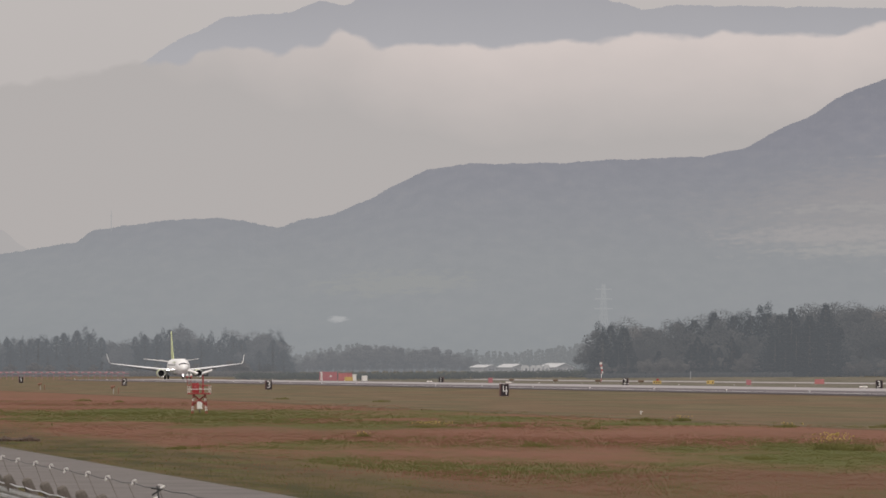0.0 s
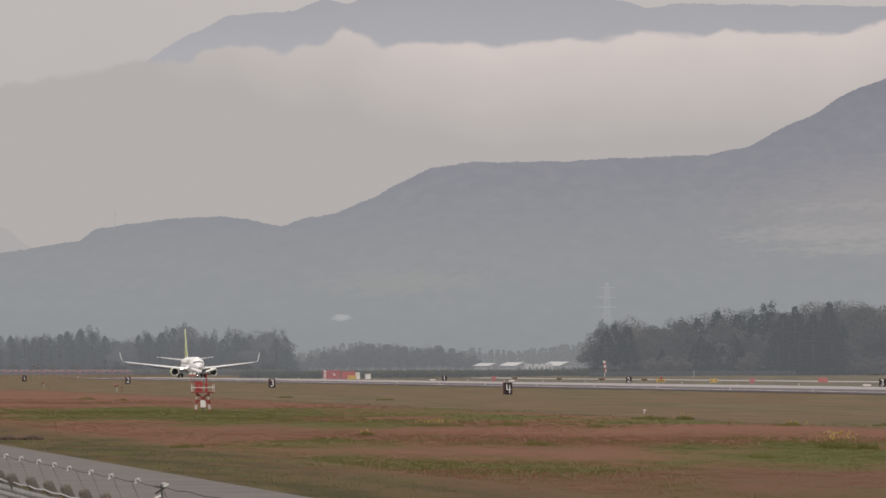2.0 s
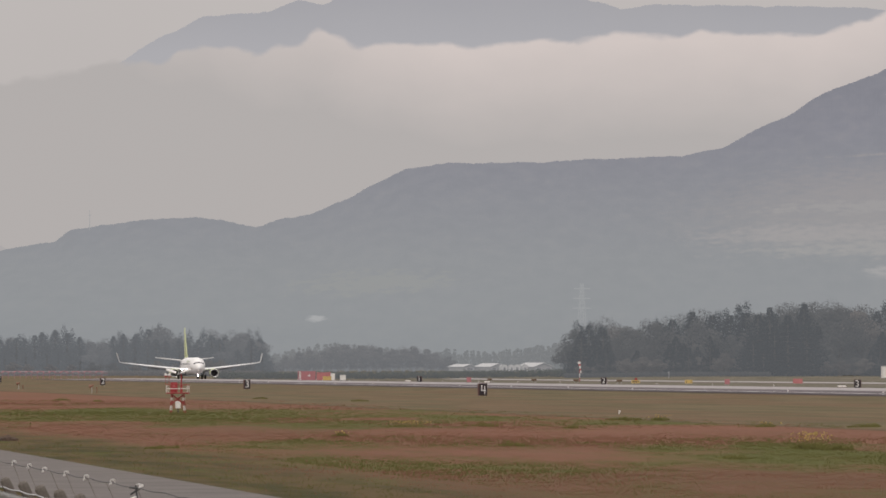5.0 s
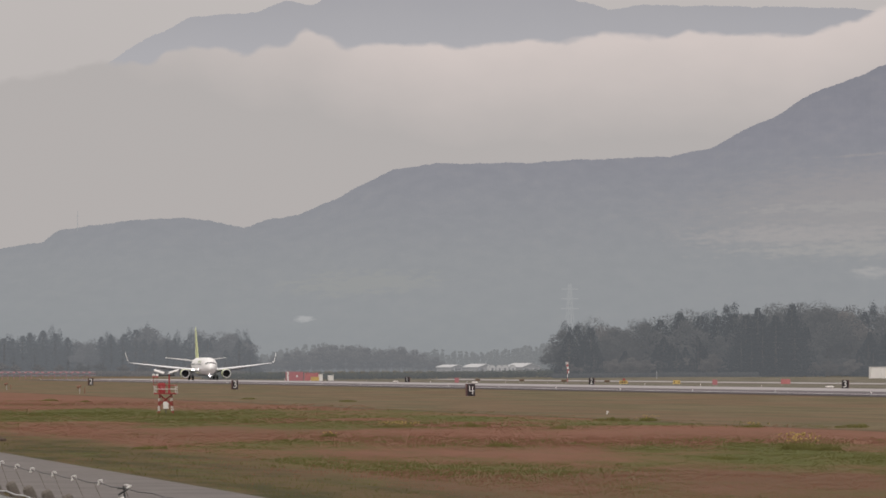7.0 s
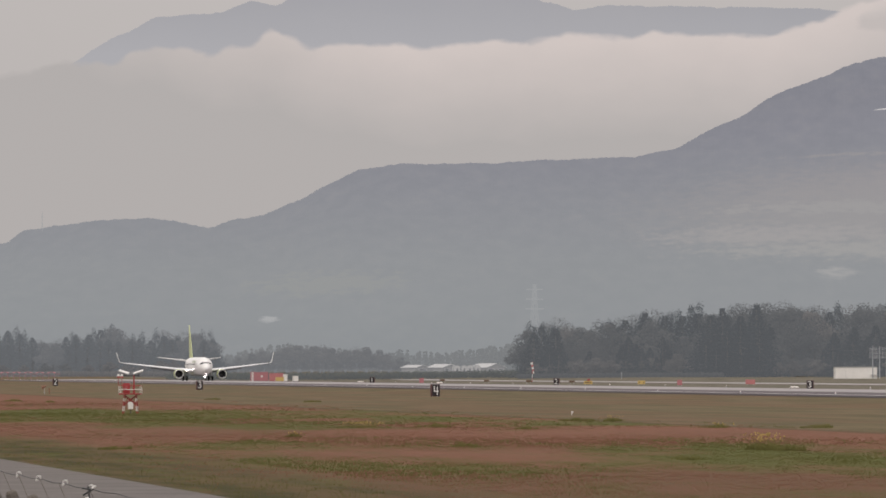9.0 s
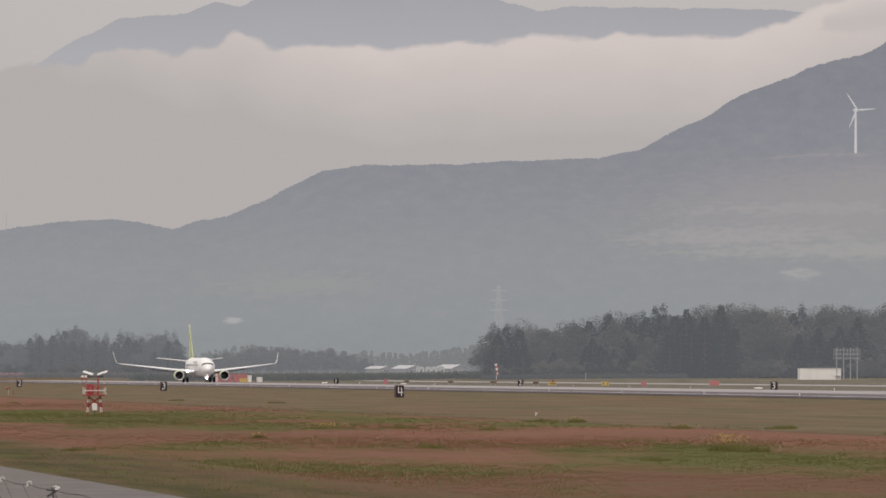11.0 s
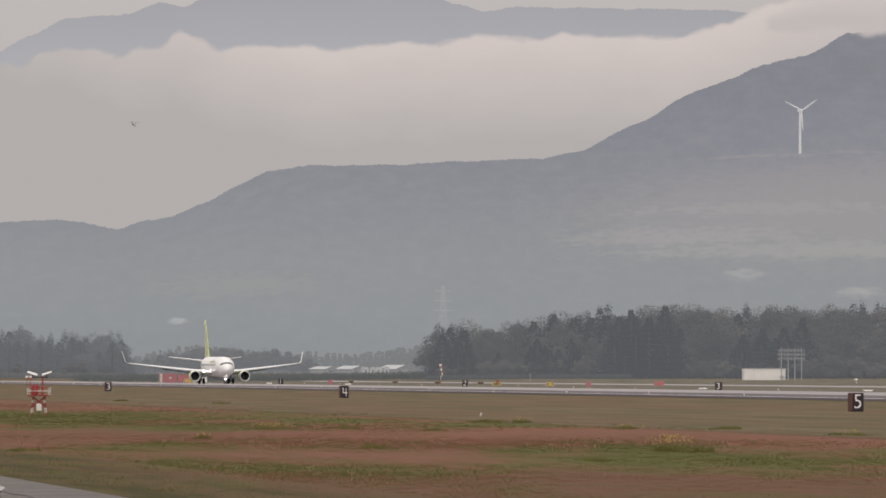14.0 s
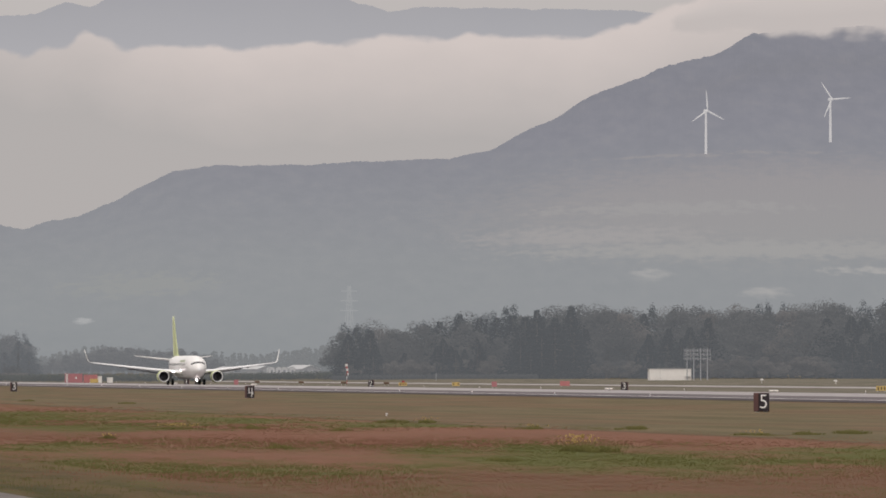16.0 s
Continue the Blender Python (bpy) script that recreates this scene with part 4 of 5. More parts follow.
def cedar(seed, high, material, label):
    rnd = random.Random(seed)
    tree = thing("tree", label, "tree")
    bm = B()
    rod(bm, (0, 0, -0.5), (0, 0, high * 0.96), 0.02 * high, 0.003 * high, 7)
    verts, faces = [], []
    for i in range(30):
        z = high * (0.04 + 0.93 * i / 30)
        spread = high * 0.27 * (1 - (i / 31) ** 1.3) * rnd.uniform(0.72, 1.18) + 0.04
        for j in range(4):
            ang = 1.1 * i + 1.57 * j + rnd.uniform(-0.5, 0.5)
            tip = Vector((spread * math.cos(ang), spread * math.sin(ang), z - 0.12 * spread))
            if i % 3 == 0:
                rod(bm, (0, 0, z), tip, 0.004 * high, 0.002 * high, 4)
            leaf_cloud(verts, faces, rnd, tip * 0.78 + Vector((0, 0, z * 0.22)), spread * 0.42 + 0.06, 25, (0.018 - 0.009 * i / 30) * high, 0.7 if i < 18 else 1.4)
    part("trunk", bm, M["bark_far"] if material == M["mid"] else M["bark"], tree)
    raw("crown", verts, faces, material, tree)
    return tree


KINDS = {
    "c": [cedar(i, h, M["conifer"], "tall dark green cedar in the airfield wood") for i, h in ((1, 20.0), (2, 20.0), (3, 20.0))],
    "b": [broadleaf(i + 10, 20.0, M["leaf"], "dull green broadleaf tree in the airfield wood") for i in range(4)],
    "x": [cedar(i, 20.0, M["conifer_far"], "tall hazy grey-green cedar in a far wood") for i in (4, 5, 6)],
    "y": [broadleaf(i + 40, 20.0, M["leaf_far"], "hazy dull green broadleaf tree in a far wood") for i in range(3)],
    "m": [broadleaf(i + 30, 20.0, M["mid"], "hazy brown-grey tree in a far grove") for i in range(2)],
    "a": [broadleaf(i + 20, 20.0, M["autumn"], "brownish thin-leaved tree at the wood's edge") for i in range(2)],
}
used = set()
grove = random.Random(5)


def plant(kind, right, ahead, high, width=1.0):
    base = KINDS[kind][grove.randrange(len(KINDS[kind]))]
    x, y, z = spot(right, ahead)
    k = high / 20.0
    m = pose(x, y, z, 0, 0, grove.uniform(0, 360)) @ Matrix.Diagonal((k * width, k * width, k, 1))
    if base.name not in used:
        used.add(base.name)
        base.matrix_basis = m
        return base
    loc, rot, sca = m.decompose()
    t = copy_thing(base, Matrix.LocRotScale(loc, rot, None))
    t.scale = sca
    return t


def ahead_key(d):
    return d * 0.013


inner = {}


def inner_wood(kind, trees, material, label):
    """The crowns of the inner rows, of which only the tops look out."""
    rnd = random.Random(ord(kind))
    verts, faces = [], []
    for right, ahead, high, width in trees:
        x, y, z = spot(right, ahead)
        if kind in "cx":
            for i in range(15):
                f = 0.10 + 0.84 * i / 14
                leaf_cloud(verts, faces, rnd, (x, y, z + high * f), high * (0.20 * (1 - f ** 1.25) + 0.022) * width, 150 - 6 * i, (0.018 - 0.007 * f) * high, 1.0 + f)
        else:
            for i in range(10):
                f = 0.08 + 0.80 * i / 9
                ang, off = 2.4 * i, high * 0.17 * width * (1 - 0.7 * f)
                c = (x + off * math.cos(ang), y + off * math.sin(ang), z + high * min(0.86, f))
                leaf_cloud(verts, faces, rnd, c, high * rnd.uniform(0.12, 0.17) * width, 420, 0.0115 * high, 0.8)
    return tagged(raw("inner_wood", verts, faces, material), label, "woods", kind="stuff")


def wood(left, right, near, deep, tops, step, mix, width=1.0, group="airfield wood"):
    """Rows of trees whose crowns reach the elevation that `tops` gives for their bearing."""
    for row in range(deep):
        d = near + 22 * row
        gap = step / d * 1000
        b = left + gap * grove.random()
        while b < right:
            high = EYE + profile(tops, b) * d / 1000 - spot(b, d)[2]
            high *= grove.uniform(0.90, 1.06) if row else grove.uniform(0.62, 1.0)
            pick = grove.choice(mix)
            if "c" in mix and set(mix) != {"c"} and grove.random() < 0.75:
                # cedars and broadleaf trees stand in clumps
                pick = "c" if noise.noise((b * 0.15, row * 0.22, ahead_key(near))) > 0.05 else grove.choice([k for k in mix if k != "c"])
            if pick in "cx":
                high *= grove.uniform(0.90, 1.02) if row else grove.uniform(0.80, 0.97)
            if row > 1:
                inner.setdefault(pick, []).append((b, d + grove.uniform(-7, 7), max(4.0, high), width * grove.uniform(0.9, 1.3) * (1.25 if pick in "cx" else 1.0)))
                b += gap * grove.uniform(0.7, 1.3)
                continue
            t = plant(pick, b, d + grove.uniform(-7, 7), max(4.0, high), width * grove.uniform(0.85, 1.3) * (1.25 if pick in "cx" else 1.0))
            t["group"] = group
            b += gap * grove.uniform(0.7, 1.3)


RIGHT_TOPS = [(17.16, 1.15), (18.97, 5.15), (20.07, 6.24), (23.70, 6.53), (27.34, 5.51), (30.24, 6.67), (33.15, 6.82), (34.75, 7.76),
              (40.42, 8.20), (44.78, 7.84), (50.60, 8.64), (56.42, 8.27), (62.23, 8.64), (68.05, 8.49), (78.95, 8.93), (99.31, 9.00)]
LEFT_TOPS = [(-65.72, 4.06), (-55.54, 4.64), (-50.45, 4.49), (-46.82, 5.51), (-43.55, 4.64), (-41.37, 3.62), (-39.19, 4.64), (-34.10, 5.73), (-31.92, 4.64),
             (-27.92, 5.07), (-25.01, 4.78), (-23.56, 4.93), (-21.37, 5.07), (-19.92, 3.33)]
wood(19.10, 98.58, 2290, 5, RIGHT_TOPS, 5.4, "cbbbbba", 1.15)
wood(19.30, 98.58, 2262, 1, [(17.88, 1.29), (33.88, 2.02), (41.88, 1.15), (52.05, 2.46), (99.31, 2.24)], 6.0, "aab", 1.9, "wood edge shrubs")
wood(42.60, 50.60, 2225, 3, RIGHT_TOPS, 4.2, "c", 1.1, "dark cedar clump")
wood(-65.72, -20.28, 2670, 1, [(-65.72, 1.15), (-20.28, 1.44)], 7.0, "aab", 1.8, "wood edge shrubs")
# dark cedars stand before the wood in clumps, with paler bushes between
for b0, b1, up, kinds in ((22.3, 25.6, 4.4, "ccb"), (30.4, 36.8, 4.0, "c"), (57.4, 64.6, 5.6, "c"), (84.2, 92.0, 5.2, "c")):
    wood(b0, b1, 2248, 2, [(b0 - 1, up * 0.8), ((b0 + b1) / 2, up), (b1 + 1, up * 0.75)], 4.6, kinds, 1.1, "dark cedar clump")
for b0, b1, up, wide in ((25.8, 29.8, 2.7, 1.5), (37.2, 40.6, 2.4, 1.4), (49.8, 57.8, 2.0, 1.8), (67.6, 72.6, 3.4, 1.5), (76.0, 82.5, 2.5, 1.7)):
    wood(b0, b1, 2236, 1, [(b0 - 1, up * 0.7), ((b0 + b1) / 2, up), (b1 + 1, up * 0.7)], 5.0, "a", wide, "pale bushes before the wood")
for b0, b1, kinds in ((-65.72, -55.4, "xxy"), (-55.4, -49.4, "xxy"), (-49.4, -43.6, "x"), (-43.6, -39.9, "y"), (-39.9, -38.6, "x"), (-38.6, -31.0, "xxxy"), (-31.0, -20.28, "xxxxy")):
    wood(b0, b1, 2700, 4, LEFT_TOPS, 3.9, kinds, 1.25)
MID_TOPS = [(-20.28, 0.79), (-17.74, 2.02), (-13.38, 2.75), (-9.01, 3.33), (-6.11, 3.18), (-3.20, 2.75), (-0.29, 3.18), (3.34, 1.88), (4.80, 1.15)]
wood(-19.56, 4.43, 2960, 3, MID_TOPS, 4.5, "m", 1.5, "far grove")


for kind, trees in inner.items():
    base = KINDS[kind][0]
    crown = [c for c in base.children if c.name.startswith("crown")][0]
    inner_wood(kind, trees, crown.data.materials[0], "dense inner trees: " + base["label"])


# ---- the far woods behind the barns ----
def far_woods():
    rnd = random.Random(31)
    verts, faces = [], []
    tops = [(-20.65, 2.02), (-11.92, 3.62), (-6.11, 3.18), (1.16, 2.17), (2.25, 2.89), (5.53, 2.75), (8.43, 2.46), (12.80, 3.04), (18.61, 3.62), (21.52, 4.06)]
    for row in range(3):
        d = 3130 + 35 * row
        b = -20.65
        while b < 22.25:
            x, y, z = spot(b, d)
            high = max(4.0, (EYE + profile(tops, b) * d / 1000 - z) * rnd.uniform(0.72, 1.0))
            slim = rnd.random() < 0.55
            for k in range(7):
                f = (k + 0.5) / 7
                r = high * (0.20 * (1 - f) + 0.035 if slim else 0.30 * math.sin(math.pi * (0.15 + 0.8 * f)))
                leaf_cloud(verts, faces, rnd, (x, y, z + high * f), r, 26, 0.055 * high, 0.9)
            b += rnd.uniform(0.45, 1.0)
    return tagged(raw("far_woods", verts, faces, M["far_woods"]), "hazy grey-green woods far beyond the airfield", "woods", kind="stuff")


# most of the woods' colour is haze painted in as emission
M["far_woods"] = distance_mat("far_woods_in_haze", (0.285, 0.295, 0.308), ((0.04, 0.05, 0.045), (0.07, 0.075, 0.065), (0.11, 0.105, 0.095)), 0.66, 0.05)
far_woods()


def hedge(left, right, ahead, high, name, label, material):
    rnd = random.Random(int(ahead))
    verts, faces = [], []
    b = left
    while b < right:
        x, y, z = spot(b, ahead + rnd.uniform(-3, 3))
        h = high * rnd.uniform(0.92, 1.0)
        leaf_cloud(verts, faces, rnd, (x, y, z + h * 0.5), h * 0.62, 40, 0.22, 0.9)
        b += 0.09 * rnd.uniform(0.5, 1.5)
    return tagged(raw(name, verts, faces, material), label, "hedge", kind="stuff")


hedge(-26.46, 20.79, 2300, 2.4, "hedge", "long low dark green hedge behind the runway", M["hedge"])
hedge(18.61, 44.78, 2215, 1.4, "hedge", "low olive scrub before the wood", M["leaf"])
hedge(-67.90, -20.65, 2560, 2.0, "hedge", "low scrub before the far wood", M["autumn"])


# ---- barns ----
def barn(right, ahead, wide, deep, wall_h, roof_h, turn, windows):
    b = thing("barn", "grey farm barn with a pale metal gable roof", "barn", facing(right, ahead, turn, -0.1), "barns beyond the hedge")
    bm = B()
    box(bm, (wide, deep, wall_h), (0, 0, wall_h / 2), bevel=0.03)
    part("wall", bm, M["barn_wall"], b)
    for side in (-1, 1):
        bm = B()
        slope = math.hypot(wide / 2 + 0.5, roof_h)
        ang = math.degrees(math.atan2(roof_h, wide / 2 + 0.5))
        box(bm, (slope, deep + 0.8, 0.12), (side * (wide / 4 + 0.25), 0, wall_h + roof_h / 2), (0, side * ang, 0), 0.02)
        part("roof", bm, M["barn_roof"], b, "pale metal roof slope")
        verts = [(-wide / 2, side * deep / 2, wall_h), (wide / 2, side * deep / 2, wall_h), (0, side * deep / 2, wall_h + roof_h)]
        verts += [(x, y - side * 0.15, z) for x, y, z in verts]
        raw("gable", verts, [(0, 1, 2), (3, 5, 4), (0, 3, 4, 1), (1, 4, 5, 2), (2, 5, 3, 0)], M["barn_wall"], b)
    for i in range(windows):
        x = -wide / 2 + wide * (i + 0.5) / windows
        w = new("window")
        w.parent, w.matrix_basis = b, pose(x, -deep / 2 - 0.02, wall_h * 0.62)
        bm = B()
        box(bm, (wide / windows * 0.6, 0.06, wall_h * 0.45), bevel=0.01)
        part("window_frame", bm, M["barn_roof"], w)
        bm = B()
        box(bm, (wide / windows * 0.48, 0.06, wall_h * 0.36), (0, -0.02, 0))
        part("pane", bm, M["barn_pane"], w)
    return b


barn(5.30, 2800, 7.0, 7.0, 1.9, 0.95, 48, 1)
barn(8.90, 2800, 8.6, 7.6, 1.9, 1.25, 46, 2)
barn(14.60, 2800, 10.0, 8.4, 1.9, 1.5, 46, 2)


def greenhouse(right, ahead, wide, deep, turn):
    g = thing("tunnel_greenhouse", "low white plastic tunnel greenhouse beside the barns", "greenhouse", facing(right, ahead, turn, -0.1), "tunnel greenhouses")
    n, wall, rise = 10, 1.9, 0.8
    arch = [(-wide / 2, 0.0)] + [(-wide / 2 * math.cos(math.pi * i / n), wall + rise * math.sin(math.pi * i / n)) for i in range(n + 1)] + [(wide / 2, 0.0)]
    verts = [(x, y, z) for y in (-deep / 2, deep / 2) for x, z in arch]
    k = len(arch)
    faces = [(i, i + 1, i + 1 + k, i + k) for i in range(k - 1)] + [tuple(range(k)), tuple(range(k, 2 * k))]
    film = raw("plastic_film", verts, faces, M["barn_roof"], g)
    for y in (-deep / 2 - 0.04, 0.0, deep / 2 + 0.04):
        bm = B()
        for (x0, z0), (x1, z1) in zip(arch, arch[1:]):
            rod(bm, (x0 * 1.02, y, z0 + 0.03), (x1 * 1.02, y, z1 + 0.03), 0.06, n=5)
        part("hoop", bm, M["barn_wall"], film)
    bm = B()
    box(bm, (wide * 0.34, 0.06, 1.7), (0.1, -deep / 2 - 0.05, 0.85), bevel=0.01)
    part("door", bm, M["barn_pane"], film, "dark greenhouse door")


for b_, w_, t_ in ((10.55, 2.2, 12), (11.55, 1.9, 4), (12.35, 2.4, -6), (13.25, 2.0, 8)):
    greenhouse(b_, 2745, w_, 3.0, t_)


# ---- the red and white instrument stand in the grass ----
def instrument_stand():
    st = thing("instrument_stand", "red and white steel instrument stand with two tilted panels", "instrument stand", facing(-31.33, 531, -4))
    st.scale = (0.93, 0.93, 1.06)
    for x in (-1, 1):
        for y in (-1, 1):
            leg = new("leg")
            leg.parent = st
            cuts = (-0.05, 0.16, 0.48, 0.80, 0.98, 1.23)
            for k in range(5):
                z0, z1 = cuts[k], cuts[k + 1]
                f0, f1 = 0.52 - 0.08 * z0, 0.52 - 0.08 * z1
                bm = B()
                rod(bm, (x * f0, y * f0, z0), (x * f1, y * f1, z1), 0.031)
                part("leg_band", bm, M["tower_white"] if k in (1, 3) else M["red"], leg)
    for y in (-1, 1):
        for a, b in (((-0.49, 0.55), (0.43, 1.18)), ((0.49, 0.55), (-0.43, 1.18))):
            bm = B()
            rod(bm, (a[0], y * 0.46, a[1]), (b[0], y * 0.36, b[1]), 0.025, n=6)
            part("brace", bm, M["red"], st)
    bm = B()
    box(bm, (1.62, 1.3, 0.08), (0, 0, 1.27), bevel=0.015)
    part("deck", bm, M["red"], st, "red steel deck")
    for x in (-0.78, -0.26, 0.26, 0.78):
        for y in (-0.62, 0.62):
            bm = B()
            rod(bm, (x, y, 1.3), (x, y, 1.82), 0.022, n=6)
            part("rail_post", bm, M["tower_white"] if abs(x) > 0.5 else M["red"], st)
    for y in (-0.62, 0.62):
        for z in (1.56, 1.80):
            bm = B()
            rod(bm, (-0.8, y, z), (0.8, y, z), 0.024, n=6)
            part("rail", bm, M["tower_white"] if z < 1.7 else M["red"], st)
    bm = B()
    box(bm, (0.50, 0.45, 0.64), (-0.28, 0, 1.64), bevel=0.04)
    cab = part("cabinet", bm, M["red"], st, "red instrument cabinet")
    bm = B()
    bmesh.ops.create_cone(bm, cap_ends=True, segments=16, radius1=0.08, radius2=0.08, depth=0.03, matrix=pose(-0.28, -0.24, 1.70, 90, 0, 0))
    part("cabinet_dial", bm, M["pink"], cab)
    bm = B()
    rod(bm, (0.26, 0, 1.27), (0.26, 0, 2.50), 0.05)
    part("mast", bm, M["red"], st)
    bm = B()
    rod(bm, (-0.62, 0, 2.44), (0.68, 0, 2.44), 0.035)
    part("crossbar", bm, M["dark"], st)
    for side, x in ((-1, -0.48), (1, 0.58)):
        bm = B()
        box(bm, (0.76, 0.50, 0.07), (x, 0, 2.69), (10, -side * 16, 0), 0.02)
        pn = part("panel", bm, M["tower_white"], st, "white tilted panel")
        bm = B()
        rod(bm, (x, 0, 2.44), (x, 0, 2.66), 0.03)
        part("bracket", bm, M["dark"], pn)
    for x in (-0.86, -0.60):
        bm = B()
        rod(bm, (x, -0.3, 1.8), (x, -0.3, 2.36), 0.018, n=6)
        post = part("sensor_post", bm, M["red"], st)
        bm = B()
        bmesh.ops.create_uvsphere(bm, u_segments=12, v_segments=8, radius=0.11, matrix=pose(x, -0.3, 2.44))
        part("sensor_head", bm, M["tower_white"], post, "white round sensor head")
        bm = B()
        bmesh.ops.create_cone(bm, cap_ends=True, segments=12, radius1=0.12, radius2=0.10, depth=0.08, matrix=pose(x, -0.3, 2.36))
        part("sensor_collar", bm, M["red"], post)
    bm = B()
    box(bm, (0.37, 0.25, 0.46), (0.05, -0.3, 0.52), bevel=0.02)
    part("junction_box", bm, M["tower_white"], st, "white junction box under the deck")
    bm = B()
    rod(bm, (0.05, -0.3, -0.1), (0.05, -0.3, 0.3), 0.04)
    part("conduit", bm, M["dark"], st)


instrument_stand()


# ---- small airfield things on both sides of the runway ----
def strip(right, s):
    """How far ahead a bearing meets the line s metres across the runway."""
    return (107.7 + s / 0.99353) / (0.1143 + right / 1000)


def marker_board(name, label, right, s, wide, high, material, turn=0.0, topper=None, bars=0):
    d = strip(right, s)
    t = thing(name, label, "sign", facing(right, d, turn), "airfield boards")
    bm = B()
    box(bm, (wide, 0.22, high), (0, 0, 0.18 + high / 2), bevel=0.02)
    p = part("panel", bm, material, t)
    for x in (-1, 1):
        bm = B()
        rod(bm, (x * wide * 0.35, 0, -0.2), (x * wide * 0.35, 0, 0.25), 0.04, n=6)
        part("leg", bm, M["steel"], t)
    for i in range(bars):
        bm = B()
        box(bm, (wide * 0.11, 0.02, high * 0.55), (-wide * 0.3 + i * wide * 0.6 / max(1, bars - 1), -0.125, 0.18 + high / 2))
        part("bar", bm, M["sign_face"], p, "dark illegible marking")
    if topper:
        bm = B()
        box(bm, (wide * 0.3, 0.2, 0.42), (0.1, 0, 0.18 + high + 0.21), bevel=0.02)
        part("topper", bm, topper, t)
    return t


marker_board("marker_board", "small plain red board on the grass", 6.11, 100, 1.0, 1.1, M["red_far"])
marker_board("taxiway_sign", "yellow taxiway sign with dark marks and red cap", 27.55, 118, 1.7, 0.62, M["yellow"], 4, M["red"], 4)
marker_board("taxiway_sign", "yellow taxiway sign beyond the runway", 34.39, 125, 1.5, 0.72, M["yellow"], 4, None, 2)
marker_board("marker_board", "small plain red board beyond the runway", 39.33, 118, 0.95, 1.0, M["red_far"])
marker_board("marker_board", "wide red board beyond the runway, haze tint in its paint", 48.42, 142, 1.9, 0.95, M["pink"])
marker_board("taxiway_sign", "yellow taxiway sign beside the parallel taxiway", 89.28, 128, 1.6, 0.7, M["yellow"], 4, None, 3)


def equipment_box(right, s):
    d = strip(right, s)
    t = thing("equipment_box", "low brown equipment box on short legs", "box", facing(right, d, 5), "brown equipment boxes")
    bm = B()
    box(bm, (1.15, 0.8, 0.42), (0, 0, 0.62), bevel=0.05)
    part("case", bm, M["brown"], t)
    for x in (-0.42, 0.42):
        bm = B()
        rod(bm, (x, 0, -0.2), (x, 0, 0.45), 0.045, n=6)
        part("leg", bm, M["steel"], t)


for u_ in (8.80, 14.47, 19.92, 25.45):
    equipment_box(u_, 122)


def approach_unit(right, s):
    d = strip(right, s)
    t = thing("slope_light_unit", "low white slope indicator light unit in grass", "light", facing(right, d, 4), "slope indicator lights")
    for x in (-0.32, 0.32):
        bm = B()
        box(bm, (0.58, 0.9, 0.16), (x, 0, 0.36), (4, 0, 0), 0.02)
        h = part("housing", bm, M["tower_white"], t)
        bm = B()
        box(bm, (0.46, 0.02, 0.05), (x, -0.47, 0.36))
        part("lens", bm, M["lamp_white"], h, "lit lens slot")
    for x in (-0.5, 0.5):
        bm = B()
        rod(bm, (x, 0, -0.1), (x, 0, 0.32), 0.035, n=6)
        part("leg", bm, M["orange"], t)


for u_ in (-1.74, 8.43, 54.09, 75.39):
    approach_unit(u_, 96)


def edge_light():
    t = thing("runway_edge_light", "small white runway edge light on a short post", "light", group="runway edge lights")
    bm = B()
    rod(bm, (0, 0, -0.1), (0, 0, 0.24), 0.04, n=8)
    part("post", bm, M["steel"], t)
    bm = B()
    bmesh.ops.create_uvsphere(bm, u_segments=10, v_segments=6, radius=0.05, matrix=pose(0, 0, 0.26))
    part("lens", bm, M["lamp_white"], t, "glowing lens")
    return t


first_light = None
for i in range(28):
    for s in (28.3, 74.9):
        x, y = lay(-150 + 60 * i, s)
        m = pose(x, y, ground_z(x, y) + 0.03)
        if first_light is None:
            first_light = edge_light()
            first_light.matrix_basis = m
        else:
            copy_thing(first_light, m)


def orange_marker(right, ahead):
    t = thing("obstruction_marker", "small orange wedge marker on a thin post", "marker", facing(right, ahead, 10), "orange markers")
    bm = B()
    rod(bm, (0.35, 0, -0.1), (0.35, 0, 0.75), 0.06, n=8)
    part("post", bm, M["orange"], t)
    bm = B()
    bmesh.ops.create_cone(bm, cap_ends=True, segments=12, radius1=0.22, radius2=0.08, depth=0.6, matrix=pose(-0.35, 0, 0.88, 0, 70, 0))
    part("hood", bm, M["orange"], t)
    bm = B()
    rod(bm, (-0.3, 0, -0.1), (-0.3, 0, 0.85), 0.04, n=6)
    part("hood_post", bm, M["steel"], t)


orange_marker(-42.09, 985)
orange_marker(-51.54, 1180)


def windsock():
    d = 1900
    t = thing("windsock", "limp white and orange windsock on a mast", "windsock", facing(20.36, d))
    for k in range(5):
        bm = B()
        rod(bm, (0, 0, k * 1.05 - 0.1), (0, 0, (k + 1) * 1.05 - 0.1), 0.07, n=8)
        part("mast_section", bm, M["red"] if k % 2 == 0 else M["tower_white"], t)
    bm = B()
    rod(bm, (-0.1, -0.1, 5.0), (0.45, -0.1, 5.0), 0.05, n=8)
    part("swivel", bm, M["dark"], t)
    for k in range(5):
        bm = B()
        r0, r1 = 0.34 - 0.04 * k, 0.34 - 0.04 * (k + 1)
        rod(bm, (-0.18 + 0.10 * k, -0.2, 4.85 - 0.55 * k), (-0.08 + 0.10 * k, -0.2, 4.85 - 0.55 * (k + 1)), r0, r1, 12)
        part("sock_band", bm, M["pink"] if k % 2 else M["tower_white"], t)


windsock()


